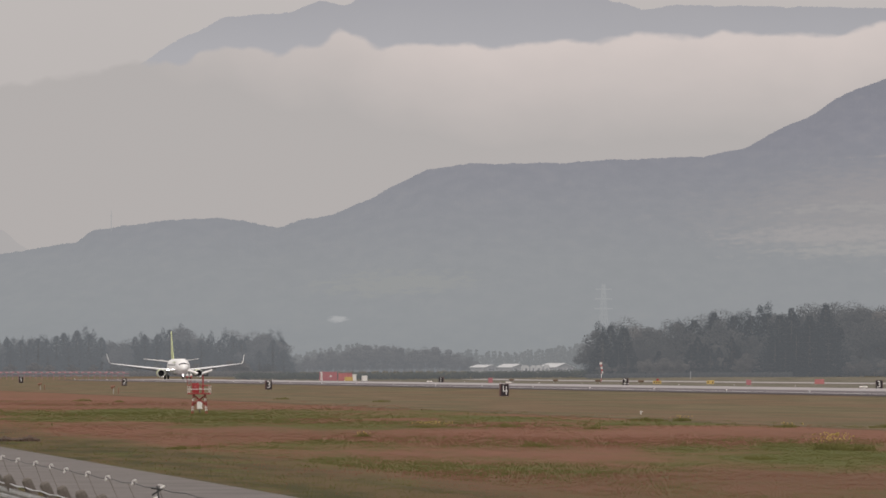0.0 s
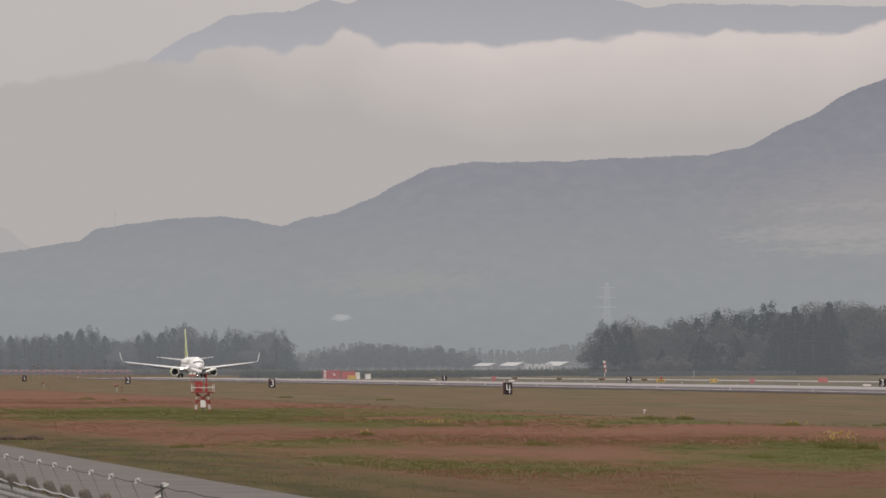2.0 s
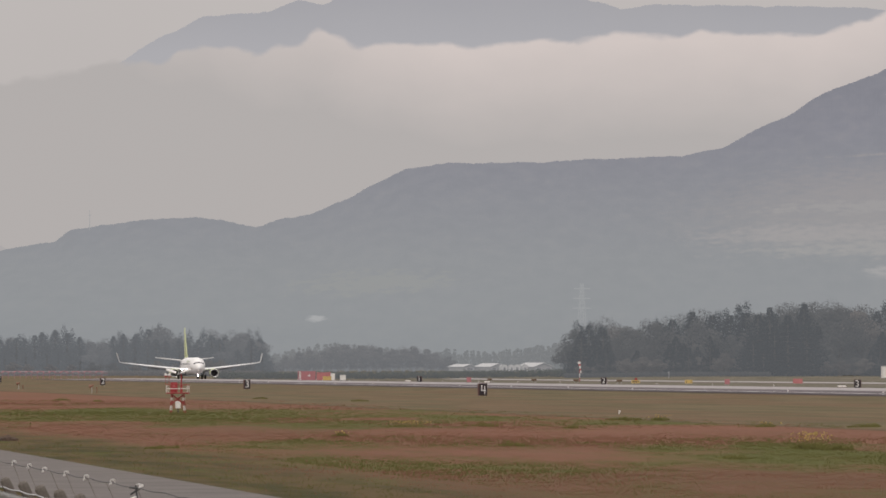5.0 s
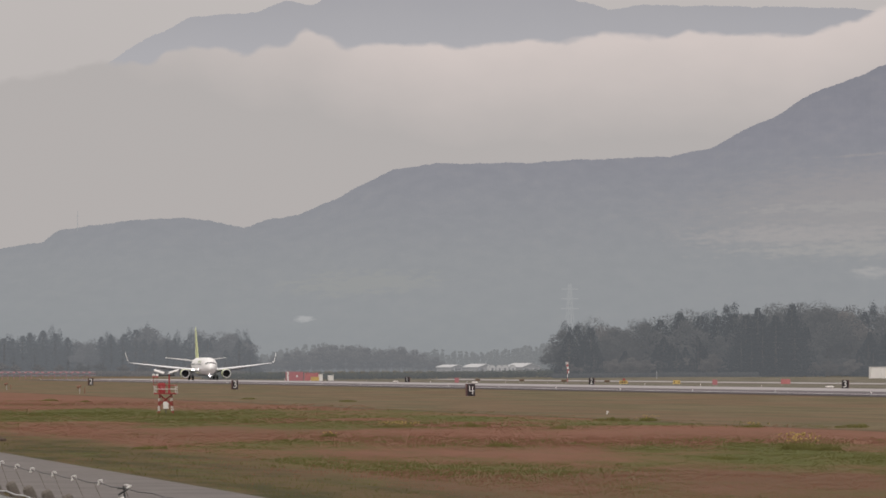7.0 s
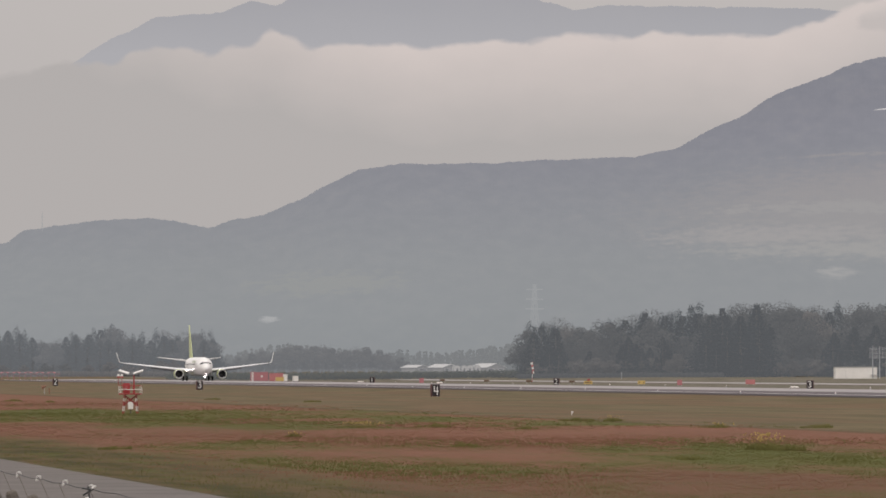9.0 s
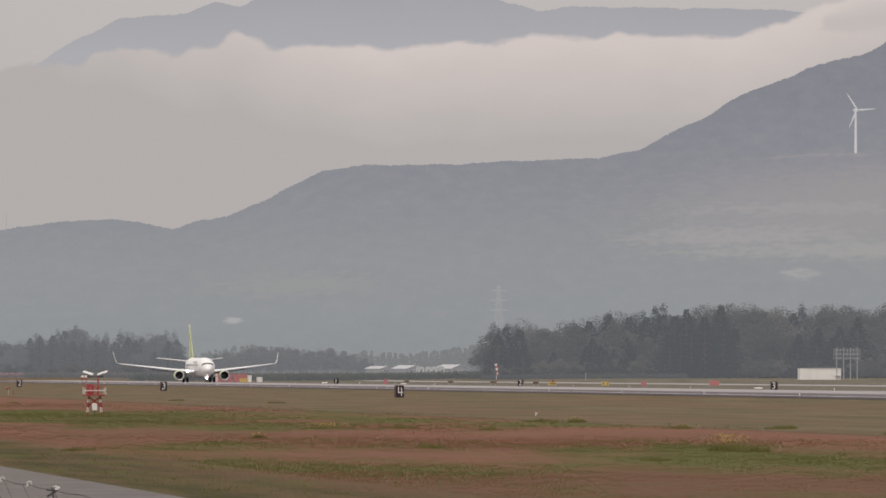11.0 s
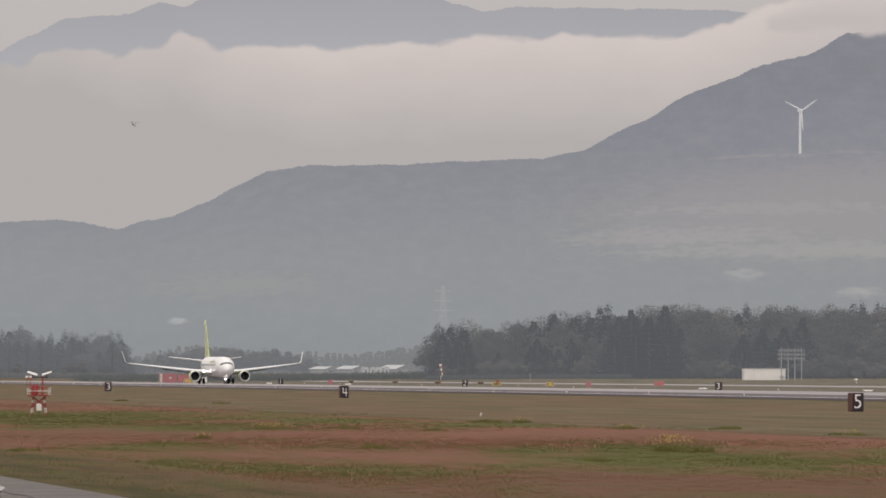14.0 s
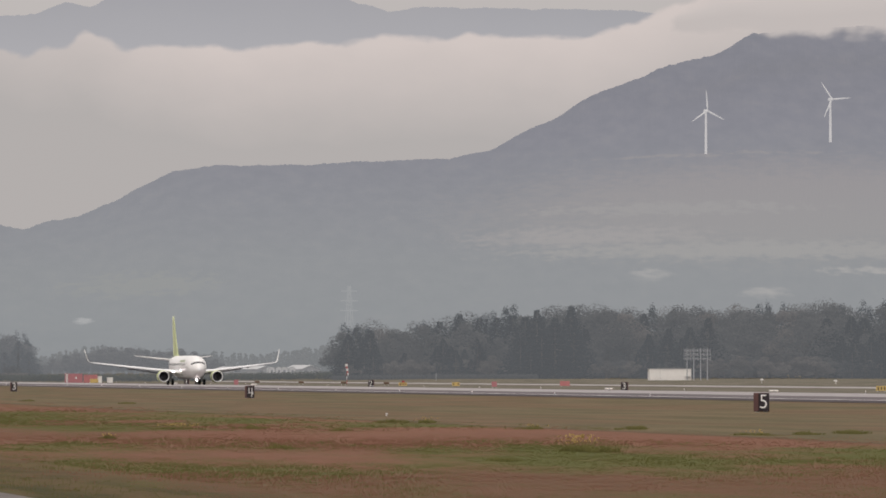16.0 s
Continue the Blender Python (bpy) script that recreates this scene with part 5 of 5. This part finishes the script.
def localizer():
    t = thing("localizer_array", "long row of red and white antenna frames", "antenna", facing(-49.36, 2330, 1))
    for i in range(23):
        x = (i - 11) * 1.75
        bm = B()
        box(bm, (0.16, 0.16, 2.4), (x, 0, 1.1))
        part("post", bm, M["striped_red"], t)
        for z in (1.1, 1.7, 2.25):
            bm = B()
            box(bm, (1.72, 0.10, 0.16), (x + 0.87, 0, z))
            part("rail", bm, M["striped_red"] if (i + int(z * 2)) % 2 else M["striped_white"], t)
        bm = B()
        box(bm, (0.9, 1.6, 0.10), (x, -0.6, 2.05), (6, 0, 0))
        part("dipole", bm, M["striped_red"], t)


localizer()


# ---- red containers and cabins at the runway's end ----
def container(right, ahead, wide, high, material, label, cross=False, striped=False):
    t = thing("equipment_container", label, "container", facing(right, ahead, 6), "cabins at the runway end")
    bm = B()
    box(bm, (wide, 2.6, high), (0, 0, 0.15 + high / 2), bevel=0.04)
    body = part("shell", bm, material, t)
    n = max(3, int(wide / 0.5))
    for i in range(n):
        bm = B()
        box(bm, (0.10, 0.05, high * 0.86), (-wide / 2 + wide * (i + 0.5) / n, -1.32, 0.15 + high / 2))
        part("rib", bm, material, body)
    bm = B()
    box(bm, (wide + 0.12, 2.75, 0.14), (0, 0, 0.2 + high), bevel=0.03)
    part("roof", bm, material, t)
    for x in (-1, 1):
        bm = B()
        box(bm, (0.25, 2.4, 0.35), (x * wide * 0.4, 0, 0.02))
        part("skid", bm, M["dark"], t)
    if cross:
        for w, h in ((0.62, 0.2), (0.2, 0.62)):
            bm = B()
            box(bm, (w, 0.03, h), (wide * 0.12, -1.36, 0.15 + high * 0.55))
            part("mark", bm, M["tower_white"], body, "white cross-shaped mark")
    if striped:
        for k in range(5):
            bm = B()
            box(bm, (0.62, 0.04, 0.26), (-wide / 2 + 0.36, -1.36, 0.45 + 0.46 * k), (0, 25, 0))
            part("stripe", bm, M["tower_white"], body, "white warning stripe")
    return t


container(-14.76, 2050, 4.5, 2.3, M["red_far"], "red steel equipment container with white mark", True, True)
container(-12.58, 2070, 3.6, 2.0, M["pink"], "red equipment cabin at the runway end, haze tint in its paint")
container(-12.14, 2040, 2.0, 0.95, M["yellow"], "low yellow generator box on skids")
container(-11.41, 2045, 0.9, 1.7, M["hut"], "narrow cream cabinet at the runway end")
container(-10.11, 2055, 1.3, 1.3, M["hut"], "small cream cabinet with flat roof")


# ---- white shed and antenna masts before the wood ----
def shed():
    t = thing("shed", "long white flat-roofed equipment shed beside masts", "shed", facing(61.94, 1900, 4, -0.05))
    bm = B()
    box(bm, (10.2, 4.0, 2.75), (0, 0, 1.37), bevel=0.04)
    wall = part("wall", bm, M["hut"], t)
    bm = B()
    box(bm, (10.4, 4.2, 0.16), (0, 0, 2.83), bevel=0.03)
    part("roof", bm, M["house_wall"], t)
    bm = B()
    box(bm, (0.05, 0.05, 2.7), (-2.6, -2.02, 1.36))
    part("wall_joint", bm, M["house_wall"], wall)
    bm = B()
    box(bm, (1.3, 0.5, 0.14), (4.1, -2.25, 0.98), bevel=0.02)
    part("canopy", bm, M["house_wall"], wall)


shed()
for i, u_ in enumerate((64.19, 65.07, 65.94, 66.81)):
    t = thing("antenna_mast", "tall dull grey steel antenna mast with crossbars", "antenna", facing(u_, 1893, 0), "antenna masts by the shed")
    bm = B()
    rod(bm, (0, 0, -0.3), (0, 0, 7.9), 0.14, 0.09, 10)
    part("pole", bm, M["mast"], t)
    for z in (5.2, 6.2, 7.2):
        bm = B()
        rod(bm, (-0.8, 0, z), (0.8, 0, z), 0.04, n=6)
        bar = part("crossbar", bm, M["mast"], t)
        for x in (-0.75, -0.38, 0.38, 0.75):
            bm = B()
            rod(bm, (x, 0, z - 0.35), (x, 0, z + 0.45), 0.055, n=6)
            part("element", bm, M["mast"], bar)
for u_, h in ((73.86, 1.0), (83.39, 0.8), (31.84, 2.0)):
    t = thing("marker_post", "slim white post with a pale cap in grass", "post", facing(u_, strip(u_, 190), 0), "white marker posts")
    bm = B()
    rod(bm, (0, 0, -0.2), (0, 0, h), 0.08, n=8)
    part("post", bm, M["tower_white"] if h < 1.5 else M["mast"], t)
    bm = B()
    bmesh.ops.create_cone(bm, cap_ends=True, segments=12, radius1=0.45 if h < 1.5 else 0.15, radius2=0.25 if h < 1.5 else 0.1, depth=0.18, matrix=pose(0, 0, h * 0.8))
    part("cap", bm, M["tower_white"] if h < 1.5 else M["mast"], t)


# ---- pylon, ridge mast and wind turbines on the mountain ----
def pylon(right, ahead, high):
    x, y, z = right * ahead / 1000, ahead, 2.0
    t = thing("pylon", "faint pale lattice power pylon in haze", "pylon", pose(x, y, z, 0, 0, 20))
    w = lambda f: 2.6 * (1 - f) ** 1.3 + 0.5
    for sx in (-1, 1):
        for sy in (-1, 1):
            for k in range(8):
                f, g = k / 8, (k + 1) / 8
                bm = B()
                rod(bm, (sx * w(f), sy * w(f), high * f), (sx * w(g), sy * w(g), high * g), 0.13, n=4)
                part("leg", bm, M["pylon"], t)
    for k in range(8):
        f, g = k / 8, (k + 1) / 8
        for sy in (-1, 1):
            for sx in (-1, 1):
                bm = B()
                rod(bm, (sx * w(f), sy * w(f), high * f), (-sx * w(g), sy * w(g), high * g), 0.08, n=4)
                part("brace", bm, M["pylon"], t)
    for f in (0.72, 0.83, 0.94):
        bm = B()
        rod(bm, (-4.2 + 2 * (f - 0.7), 0, high * f), (4.2 - 2 * (f - 0.7), 0, high * f), 0.22, n=4)
        part("arm", bm, M["pylon"], t)


pylon(20.65, 3330, 38.0)


def on_slope(right, up):
    for k in range(1, 400):
        p = slope_point(FRONT, right, k / 400, 3300, 4200, -0.09, 0.35, 2.0)
        if (p.z - EYE) / p.y * 1000 >= up:
            return p
    return p


p = on_slope(-42.68, 17.94)
mast = thing("radio_mast", "thin pale radio mast on the ridge", "mast", pose(p.x, p.y, p.z - 0.6))
for k in range(4):
    bm = B()
    rod(bm, (0, 0, 2.8 * k), (0, 0, 2.8 * (k + 1)), 0.20 - 0.03 * k, n=6)
    part("section", bm, M["pylon"], mast)
bm = B()
rod(bm, (-0.6, 0, 8.5), (0.6, 0, 8.5), 0.12, n=6)
part("crossbar", bm, M["pylon"], mast)


def wind_turbine(right, up):
    p = on_slope(right, up)
    k = p.y / 13755
    t = thing("wind_turbine", "white three-bladed wind turbine on the hazy slope", "wind turbine", pose(p.x, p.y - 3, p.z - 0.5, 0, 0, 18), "wind turbines")
    hub = 74.5 * k + 0.5
    bm = B()
    rod(bm, (0, 0, -1.5), (0, 0, hub), 2.5 * k, 1.7 * k, 14)
    part("tower", bm, M["turbine"], t)
    bm = B()
    box(bm, (4.6 * k, 11 * k, 5.0 * k), (0, 1.5 * k, hub), bevel=0.3)
    part("nacelle", bm, M["turbine"], t)
    rotor = new("rotor")
    rotor.parent = t
    bm = B()
    bmesh.ops.create_uvsphere(bm, u_segments=12, v_segments=8, radius=3.0 * k)
    part("hub", bm, M["turbine"], rotor)
    for i in range(3):
        blade = [(0.0, 1.1), (0.12, 1.5), (0.22, 2.1), (0.6, 1.5), (0.9, 0.9), (1.0, 0.25)]
        verts, faces = [], []
        for f, w in blade:
            for x, y in ((-0.4, 0), (0, -0.25), (0.6, 0), (0, 0.25)):
                v = Vector((x * w * 1.5 * k, y * w * 1.5 * k - 2 * k, f * 36 * k))
                v.rotate(Euler((0, radians(120 * i), 0)))
                verts.append(v)
        for a in range(len(blade) - 1):
            for j in range(4):
                q, r = a * 4 + j, a * 4 + (j + 1) % 4
                faces.append((q, r, r + 4, q + 4))
        raw("blade", verts, faces, M["turbine"], rotor)
    return rotor, pose(0, -5.5 * k, hub)


rotor_1, hub_1 = wind_turbine(66.59, 28.19)
rotor_2, hub_2 = wind_turbine(82.66, 29.72)


# ---- the fence beside the camera ----
def fence():
    f = thing("fence", "concrete post fence with wire mesh and barbed wire", "fence", None)
    S = -103.9
    spots = []
    for i in range(26):
        x, y = lay(-531.1 + 1.7 * i, S)
        spots.append(Vector((x, y, ground_z(x, y))))
    rnd = random.Random(3)
    bm = B()
    rod(bm, (0.26, 0, -0.5), (0.26, 0, 1.66), 0.045, n=10)
    rod(bm, (0.26, 0, 1.64), (0.0, 0, 2.215), 0.042, 0.034, 10)
    rod(bm, (0.0, 0, 2.215), (-0.006, 0, 2.23), 0.034, 0.022, 10)
    post = part("post", bm, M["concrete"], f, "weathered round post with a canted head")
    bm = B()
    rod(bm, (0.045, 0, 2.13), (-0.045, 0.06, 2.345), 0.0020, n=6)
    arm = part("arm", bm, M["concrete"], f)
    bm = B()
    for k in range(9):
        a0, a1 = math.radians(30 * k - 30), math.radians(30 * k)
        rod(bm, (-0.045 + 0.013 * math.cos(a0), 0.06, 2.350 + 0.012 * math.sin(a0)), (-0.045 + 0.013 * math.cos(a1), 0.06, 2.350 + 0.012 * math.sin(a1)), 0.0030, n=5)
    bmesh.ops.create_cone(bm, cap_ends=True, segments=10, radius1=0.006, radius2=0.006, depth=0.014, matrix=pose(-0.055, 0.06, 2.338, 0, 60, 0))
    bmesh.ops.create_cone(bm, cap_ends=True, segments=8, radius1=0.005, radius2=0.005, depth=0.012, matrix=pose(-0.038, 0.06, 2.358, 0, 50, 0))
    knob = part("insulator", bm, M["ring"], f, "white ring insulator")
    for i, p in enumerate(spots):
        # arms and rings stand on the posts from the bracket onward
        for base in (post, arm, knob) if i > 3 else (post,):
            first = i == (0 if base is post else 4)
            ob = base if first else new(base.name.split(".")[0], base.data)
            ob.parent = f
            ob.matrix_basis = pose(p.x, p.y, p.z, rnd.uniform(-0.6, 0.6), rnd.uniform(-0.6, 0.6), rnd.uniform(-8, 8))
            if "label" in base:
                ob["label"] = base["label"]
    corner = spots[4]
    bm = B()
    rod(bm, corner + Vector((-0.02, 0, 2.1)), corner + Vector((-0.05, 0.05, 2.355)), 0.005, n=6)
    rod(bm, corner + Vector((-0.075, 0, 2.31)), corner + Vector((-0.02, 0.0, 2.345)), 0.005, n=6)
    rod(bm, corner + Vector((-0.08, 0, 2.345)), corner + Vector((-0.03, 0.0, 2.34)), 0.004, n=6)
    part("bracket", bm, M["dark"], f, "dark bent wire bracket")
    for x0, z0, x1, z1 in ((-0.035, 2.34, -0.01, 2.358), (-0.075, 2.285, -0.045, 2.298)):
        bm = B()
        rod(bm, corner + Vector((x0, 0, z0)), corner + Vector((x1, 0, z1)), 0.006, n=8)
        part("insulator", bm, M["tower_white"], f, "white tube insulator")
    for dz, off, r in ((2.345, 0.06, 0.0026), (2.17, 0.0, 0.0045), (1.6, 0.0, 0.004), (1.0, 0.0, 0.004)):
        bm = B()
        for p, q in zip(spots, spots[1:]):
            mid = (p + q) / 2 + Vector((-0.045 if off else 0, off, dz - 0.008))
            a, b = p + Vector((-0.045 if off else 0, off, dz)), q + Vector((-0.045 if off else 0, off, dz))
            rod(bm, a, mid, r, n=4)
            rod(bm, mid, b, r, n=4)
        part("wire", bm, M["steel"] if not off else M["dark"], f)
    # woven mesh: two sets of slanting wires
    verts, faces = [], []
    a0, a1 = spots[0], spots[-1]
    run = (a1 - a0).length
    way = (a1 - a0).normalized()
    for lean in (-1, 1):
        x = -2.0
        while x < run + 2.0:
            p, q = x, x + lean * 2.0
            lo, hi = 0.1, 2.14
            pts = []
            for v, z in ((p, lo), (q, hi)):
                pts.append((v, z))
            if min(p, q) > 0 and max(p, q) < run:
                k = len(verts)
                for v, z in pts:
                    c = a0 + way * v + Vector((0, -0.06 + 0.004 * lean, z))
                    verts += [c + Vector((0.003, 0, 0)), c + Vector((-0.003, 0.002, 0)), c + Vector((0, -0.003, 0.003))]
                faces += [(k, k + 1, k + 4, k + 3), (k + 1, k + 2, k + 5, k + 4), (k + 2, k, k + 3, k + 5)]
            x += 0.08
    raw("wire_mesh", verts, faces, M["steel"], f)["label"] = "galvanised woven wire mesh"


fence()


# ---- weeds, flowers and rough grass ----
def blades(verts, faces, rnd, x, y, z, reach, high, n, thick=0.02):
    for _ in range(n):
        ang, r = rnd.uniform(0, 6.28), reach * math.sqrt(rnd.random())
        bx, by = x + r * math.cos(ang), y + r * math.sin(ang)
        h = high * rnd.uniform(0.5, 1.1)
        lx, ly = rnd.gauss(0, 0.35) * h, rnd.gauss(0, 0.35) * h
        k = len(verts)
        verts += [(bx - thick, by, z - 0.03), (bx + thick, by, z - 0.03), (bx + lx, by + ly, z + h)]
        faces.append((k, k + 1, k + 2))


def weed_clump(right, ahead, wide, high, flowers=0, seed=0):
    rnd = random.Random(seed + int(ahead))
    x, y, z = spot(right, ahead)
    t = thing("flowering_weed" if flowers else "weed_clump", "clump of yellow-flowered weeds in rough grass" if flowers else "dark green clump of weeds in the grass", "plant",
              pose(x, y, z), "weed clumps")
    verts, faces = [], []
    for _ in range(11):
        cx, cy = rnd.gauss(0, wide * 0.34), rnd.gauss(0, wide * 0.6)
        k = rnd.uniform(0.4, 1.0) * math.exp(-(cx / wide) ** 2 * 2)
        leaf_cloud(verts, faces, rnd, (cx, cy, high * 0.30 * k), high * 0.36 * k, 16, 0.045, 0.9)
        blades(verts, faces, rnd, cx, cy, 0, wide * 0.2, high * k, 26, 0.014)
    raw("leaves", verts, faces, M["weed"], t)
    if flowers:
        verts, faces = [], []
        for _ in range(flowers):
            cx, cy = max(-wide * 0.55, min(wide * 0.55, rnd.gauss(0, wide * 0.27))), rnd.gauss(0, wide * 0.3)
            leaf_cloud(verts, faces, rnd, (cx, cy, high * rnd.uniform(0.55, 1.08)), 0.035, 5, 0.03)
        tagged(raw("flower_heads", verts, faces, M["flower"], t), "bright yellow flower heads", kind="stuff")


for i, (u_, d, w, h, fl) in enumerate(((50.24, 288, 1.4, 0.60, 75), (54.02, 284, 0.8, 0.34, 0), (-1.38, 402, 1.9, 0.30, 45), (7.71, 405, 1.5, 0.30, 0), (26.25, 455, 1.6, 0.30, 0),
                                       (30.61, 452, 1.2, 0.32, 14), (19.70, 390, 0.9, 0.24, 0), (44.42, 400, 1.4, 0.30, 14), (-46.46, 745, 1.4, 0.35, 0), (-41.73, 720, 0.8, 0.25, 0),
                                       (57.14, 400, 1.5, 0.30, 0), (72.41, 360, 1.8, 0.26, 12), (85.50, 372, 1.8, 0.28, 0), (79.68, 365, 1.2, 0.26, 0), (-20.65, 790, 1.2, 0.28, 0),
                                       (-7.92, 730, 1.6, 0.26, 0), (11.34, 300, 1.3, 0.24, 0), (40.42, 255, 1.4, 0.22, 0), (-33.01, 290, 1.0, 0.22, 0), (-10.47, 345, 0.7, 0.22, 10))):
    weed_clump(u_, d, w, h, fl, i)

stake = thing("marker_stake", "short pale wooden stake in the mown grass", "stake", facing(25.45, 520, 0))
bm = B()
box(bm, (0.07, 0.06, 0.28), (0, 0, 0.08), (0, 8, 0), 0.01)
part("post", bm, M["tower_white"], stake)
bm = B()
box(bm, (0.16, 0.04, 0.07), (0.03, -0.05, 0.18), (0, 8, 0), 0.008)
part("tag", bm, M["tower_white"], stake)

mound_at = spot(-55.40, 322)
mound = thing("soil_heap", "low heap of dark broken soil and stems", "soil", pose(*mound_at))
rnd = random.Random(8)
for i in range(9):
    bm = B()
    bmesh.ops.create_icosphere(bm, subdivisions=1, radius=1.0, matrix=pose(-0.8 + 0.22 * i, rnd.uniform(-0.3, 0.3), 0.03, 0, 0, rnd.uniform(0, 90)) @ Matrix.Diagonal((0.2, 0.25, rnd.uniform(0.10, 0.24), 1)))
    for v in bm.verts:
        v.co += 0.03 * noise.noise_vector(v.co * 7)
    part("clod", bm, M["soil"], mound)


def rough_grass(name, label, material, count, seed, pick, high):
    """Standing stems over the uncut grass, thinning out with distance."""
    rnd = random.Random(seed)
    verts, faces = [], []
    made = 0
    while made < count:
        d = 175 * (760 / 175) ** rnd.random()
        b = rnd.uniform(-60, 94)
        x = b * d / 1000
        s = across(x, d)
        if s < -89.8 or s > -38 + 3 * noise.noise((x * 0.2, d * 0.05, 1)):
            continue
        if rnd.random() < smooth(-66, -40, s) * 0.85:
            continue
        fresh, thin = grass_cover(x, d)
        if s < -83 and rnd.random() < 0.8:
            continue
        if not pick(fresh + rnd.gauss(0, 0.20)) or rnd.random() < 0.6 * thin * (1 - fresh):
            continue
        h = high * rnd.uniform(0.6, 1.25) * (0.85 + 0.4 * fresh)
        blades(verts, faces, rnd, x, d, 0.0, 0.22, max(0.05, h), 5, 0.011 * d / 250)
        made += 1
    return tagged(raw(name, verts, faces, material), label, "grass", kind="stuff")


rough_grass("dry_grass", "reddish dry uncut grass standing on the airfield", M["dry"], 20000, 1, lambda fresh: fresh < 0.42, 0.050)
rough_grass("green_grass", "green uncut grass and weeds standing on the airfield", M["tuft"], 16000, 2, lambda fresh: fresh > 0.42, 0.065)


# ---- a small bird that rises from the road and crosses the view ----
def small_bird():
    b = thing("small_bird", "small dark grey bird in fast flight", "bird")
    bm = B()
    bmesh.ops.create_uvsphere(bm, u_segments=12, v_segments=8, radius=1.0, matrix=Matrix.Diagonal((0.017, 0.045, 0.017, 1)))
    part("body", bm, M["plumage"], b)
    bm = B()
    bmesh.ops.create_uvsphere(bm, u_segments=10, v_segments=7, radius=0.013, matrix=pose(0, 0.048, 0.007))
    head = part("head", bm, M["plumage"], b)
    bm = B()
    rod(bm, (0, 0.058, 0.006), (0, 0.070, 0.004), 0.004, 0.001, 6)
    part("beak", bm, M["dark"], head)
    for side in (-1, 1):
        verts, faces = [], []
        for x, y, z, chord in ((0.012, 0.022, 0.006, 0.040), (0.040, 0.030, 0.020, 0.036), (0.065, 0.014, 0.026, 0.026), (0.085, -0.012, 0.024, 0.008)):
            for c, t in ((0, 0), (0.35, 0.003), (1, 0), (0.35, -0.002)):
                verts.append((side * x, y - chord * c, z + t))
        for i in range(3):
            for j in range(4):
                k, l = i * 4 + j, i * 4 + (j + 1) % 4
                faces.append((k, l, l + 4, k + 4))
        raw("wing", verts, faces + [(0, 1, 2, 3), (12, 13, 14, 15)], M["plumage"], b)
        bm = B()
        rod(bm, (side * 0.004, -0.038, 0), (side * 0.016, -0.080, 0.002), 0.007, 0.002, 6)
        part("tail_feather", bm, M["plumage"], b)
    return b


# ---- what moves ----
def motions():
    # the airliner rolls along the centreline and gathers speed
    rows = []
    for t, a in TAKE_OFF:
        x, y = lay(a, CROWN)
        rows.append((t, pose(x, y, ground_z(x, y) + 0.042, 0, 0, math.degrees(math.atan2(ALONG.x, -ALONG.y)) + 0.5)))
    walk(jet, rows)
    walk(bird, [(t, pose(x, y, z, 30 if t > 13.1 else 0, 0, 25)) for t, x, y, z in FLIGHT])
    # both rotors turn a quarter each second
    for rotor, hub, lead in ((rotor_1, hub_1, 1076.0), (rotor_2, hub_2, 1405.0)):
        walk(rotor, [(0.5 * i, hub @ pose(0, 0, 0, 0, lead - 45 * i, 0)) for i in range(33)])


TAKE_OFF = [
    (0.0, 1422.41), (0.5, 1415.41), (1.0, 1407.51), (1.5, 1398.70), (2.0, 1389.03), (2.5, 1378.50),
    (3.0, 1367.14), (3.5, 1354.96), (4.0, 1341.99), (4.5, 1328.24), (5.0, 1313.73), (5.5, 1298.47),
    (6.0, 1282.49), (6.5, 1265.79), (7.0, 1248.39), (7.5, 1230.31), (8.0, 1211.56), (8.5, 1192.14),
    (9.0, 1172.08), (9.5, 1151.37), (10.0, 1130.04), (10.5, 1108.10), (11.0, 1085.54), (11.5, 1062.39),
    (12.0, 1038.64), (12.5, 1014.31), (13.0, 989.40), (13.5, 963.91), (14.0, 937.86), (14.5, 911.24),
    (15.0, 884.06), (15.5, 856.33), (16.0, 828.04),
]
FLIGHT = [
    (0.0, 2.10, 100.0, 0.04), (13.0, 2.10, 100.0, 0.04), (13.2, 1.90, 100.0, 0.35), (13.5, 1.10, 100.0, 2.05), (13.8, -0.45, 100.0, 4.45), (13.9, -1.20, 100.0, 5.27),
    (14.0, -1.92, 100.0, 6.13), (14.1, -2.16, 100.0, 6.92), (14.3, -2.60, 100.3, 8.45), (15.0, -4.20, 102.0, 13.0), (16.0, -7.00, 106.0, 19.0),
]
jet = airliner()
bird = small_bird()
motions()
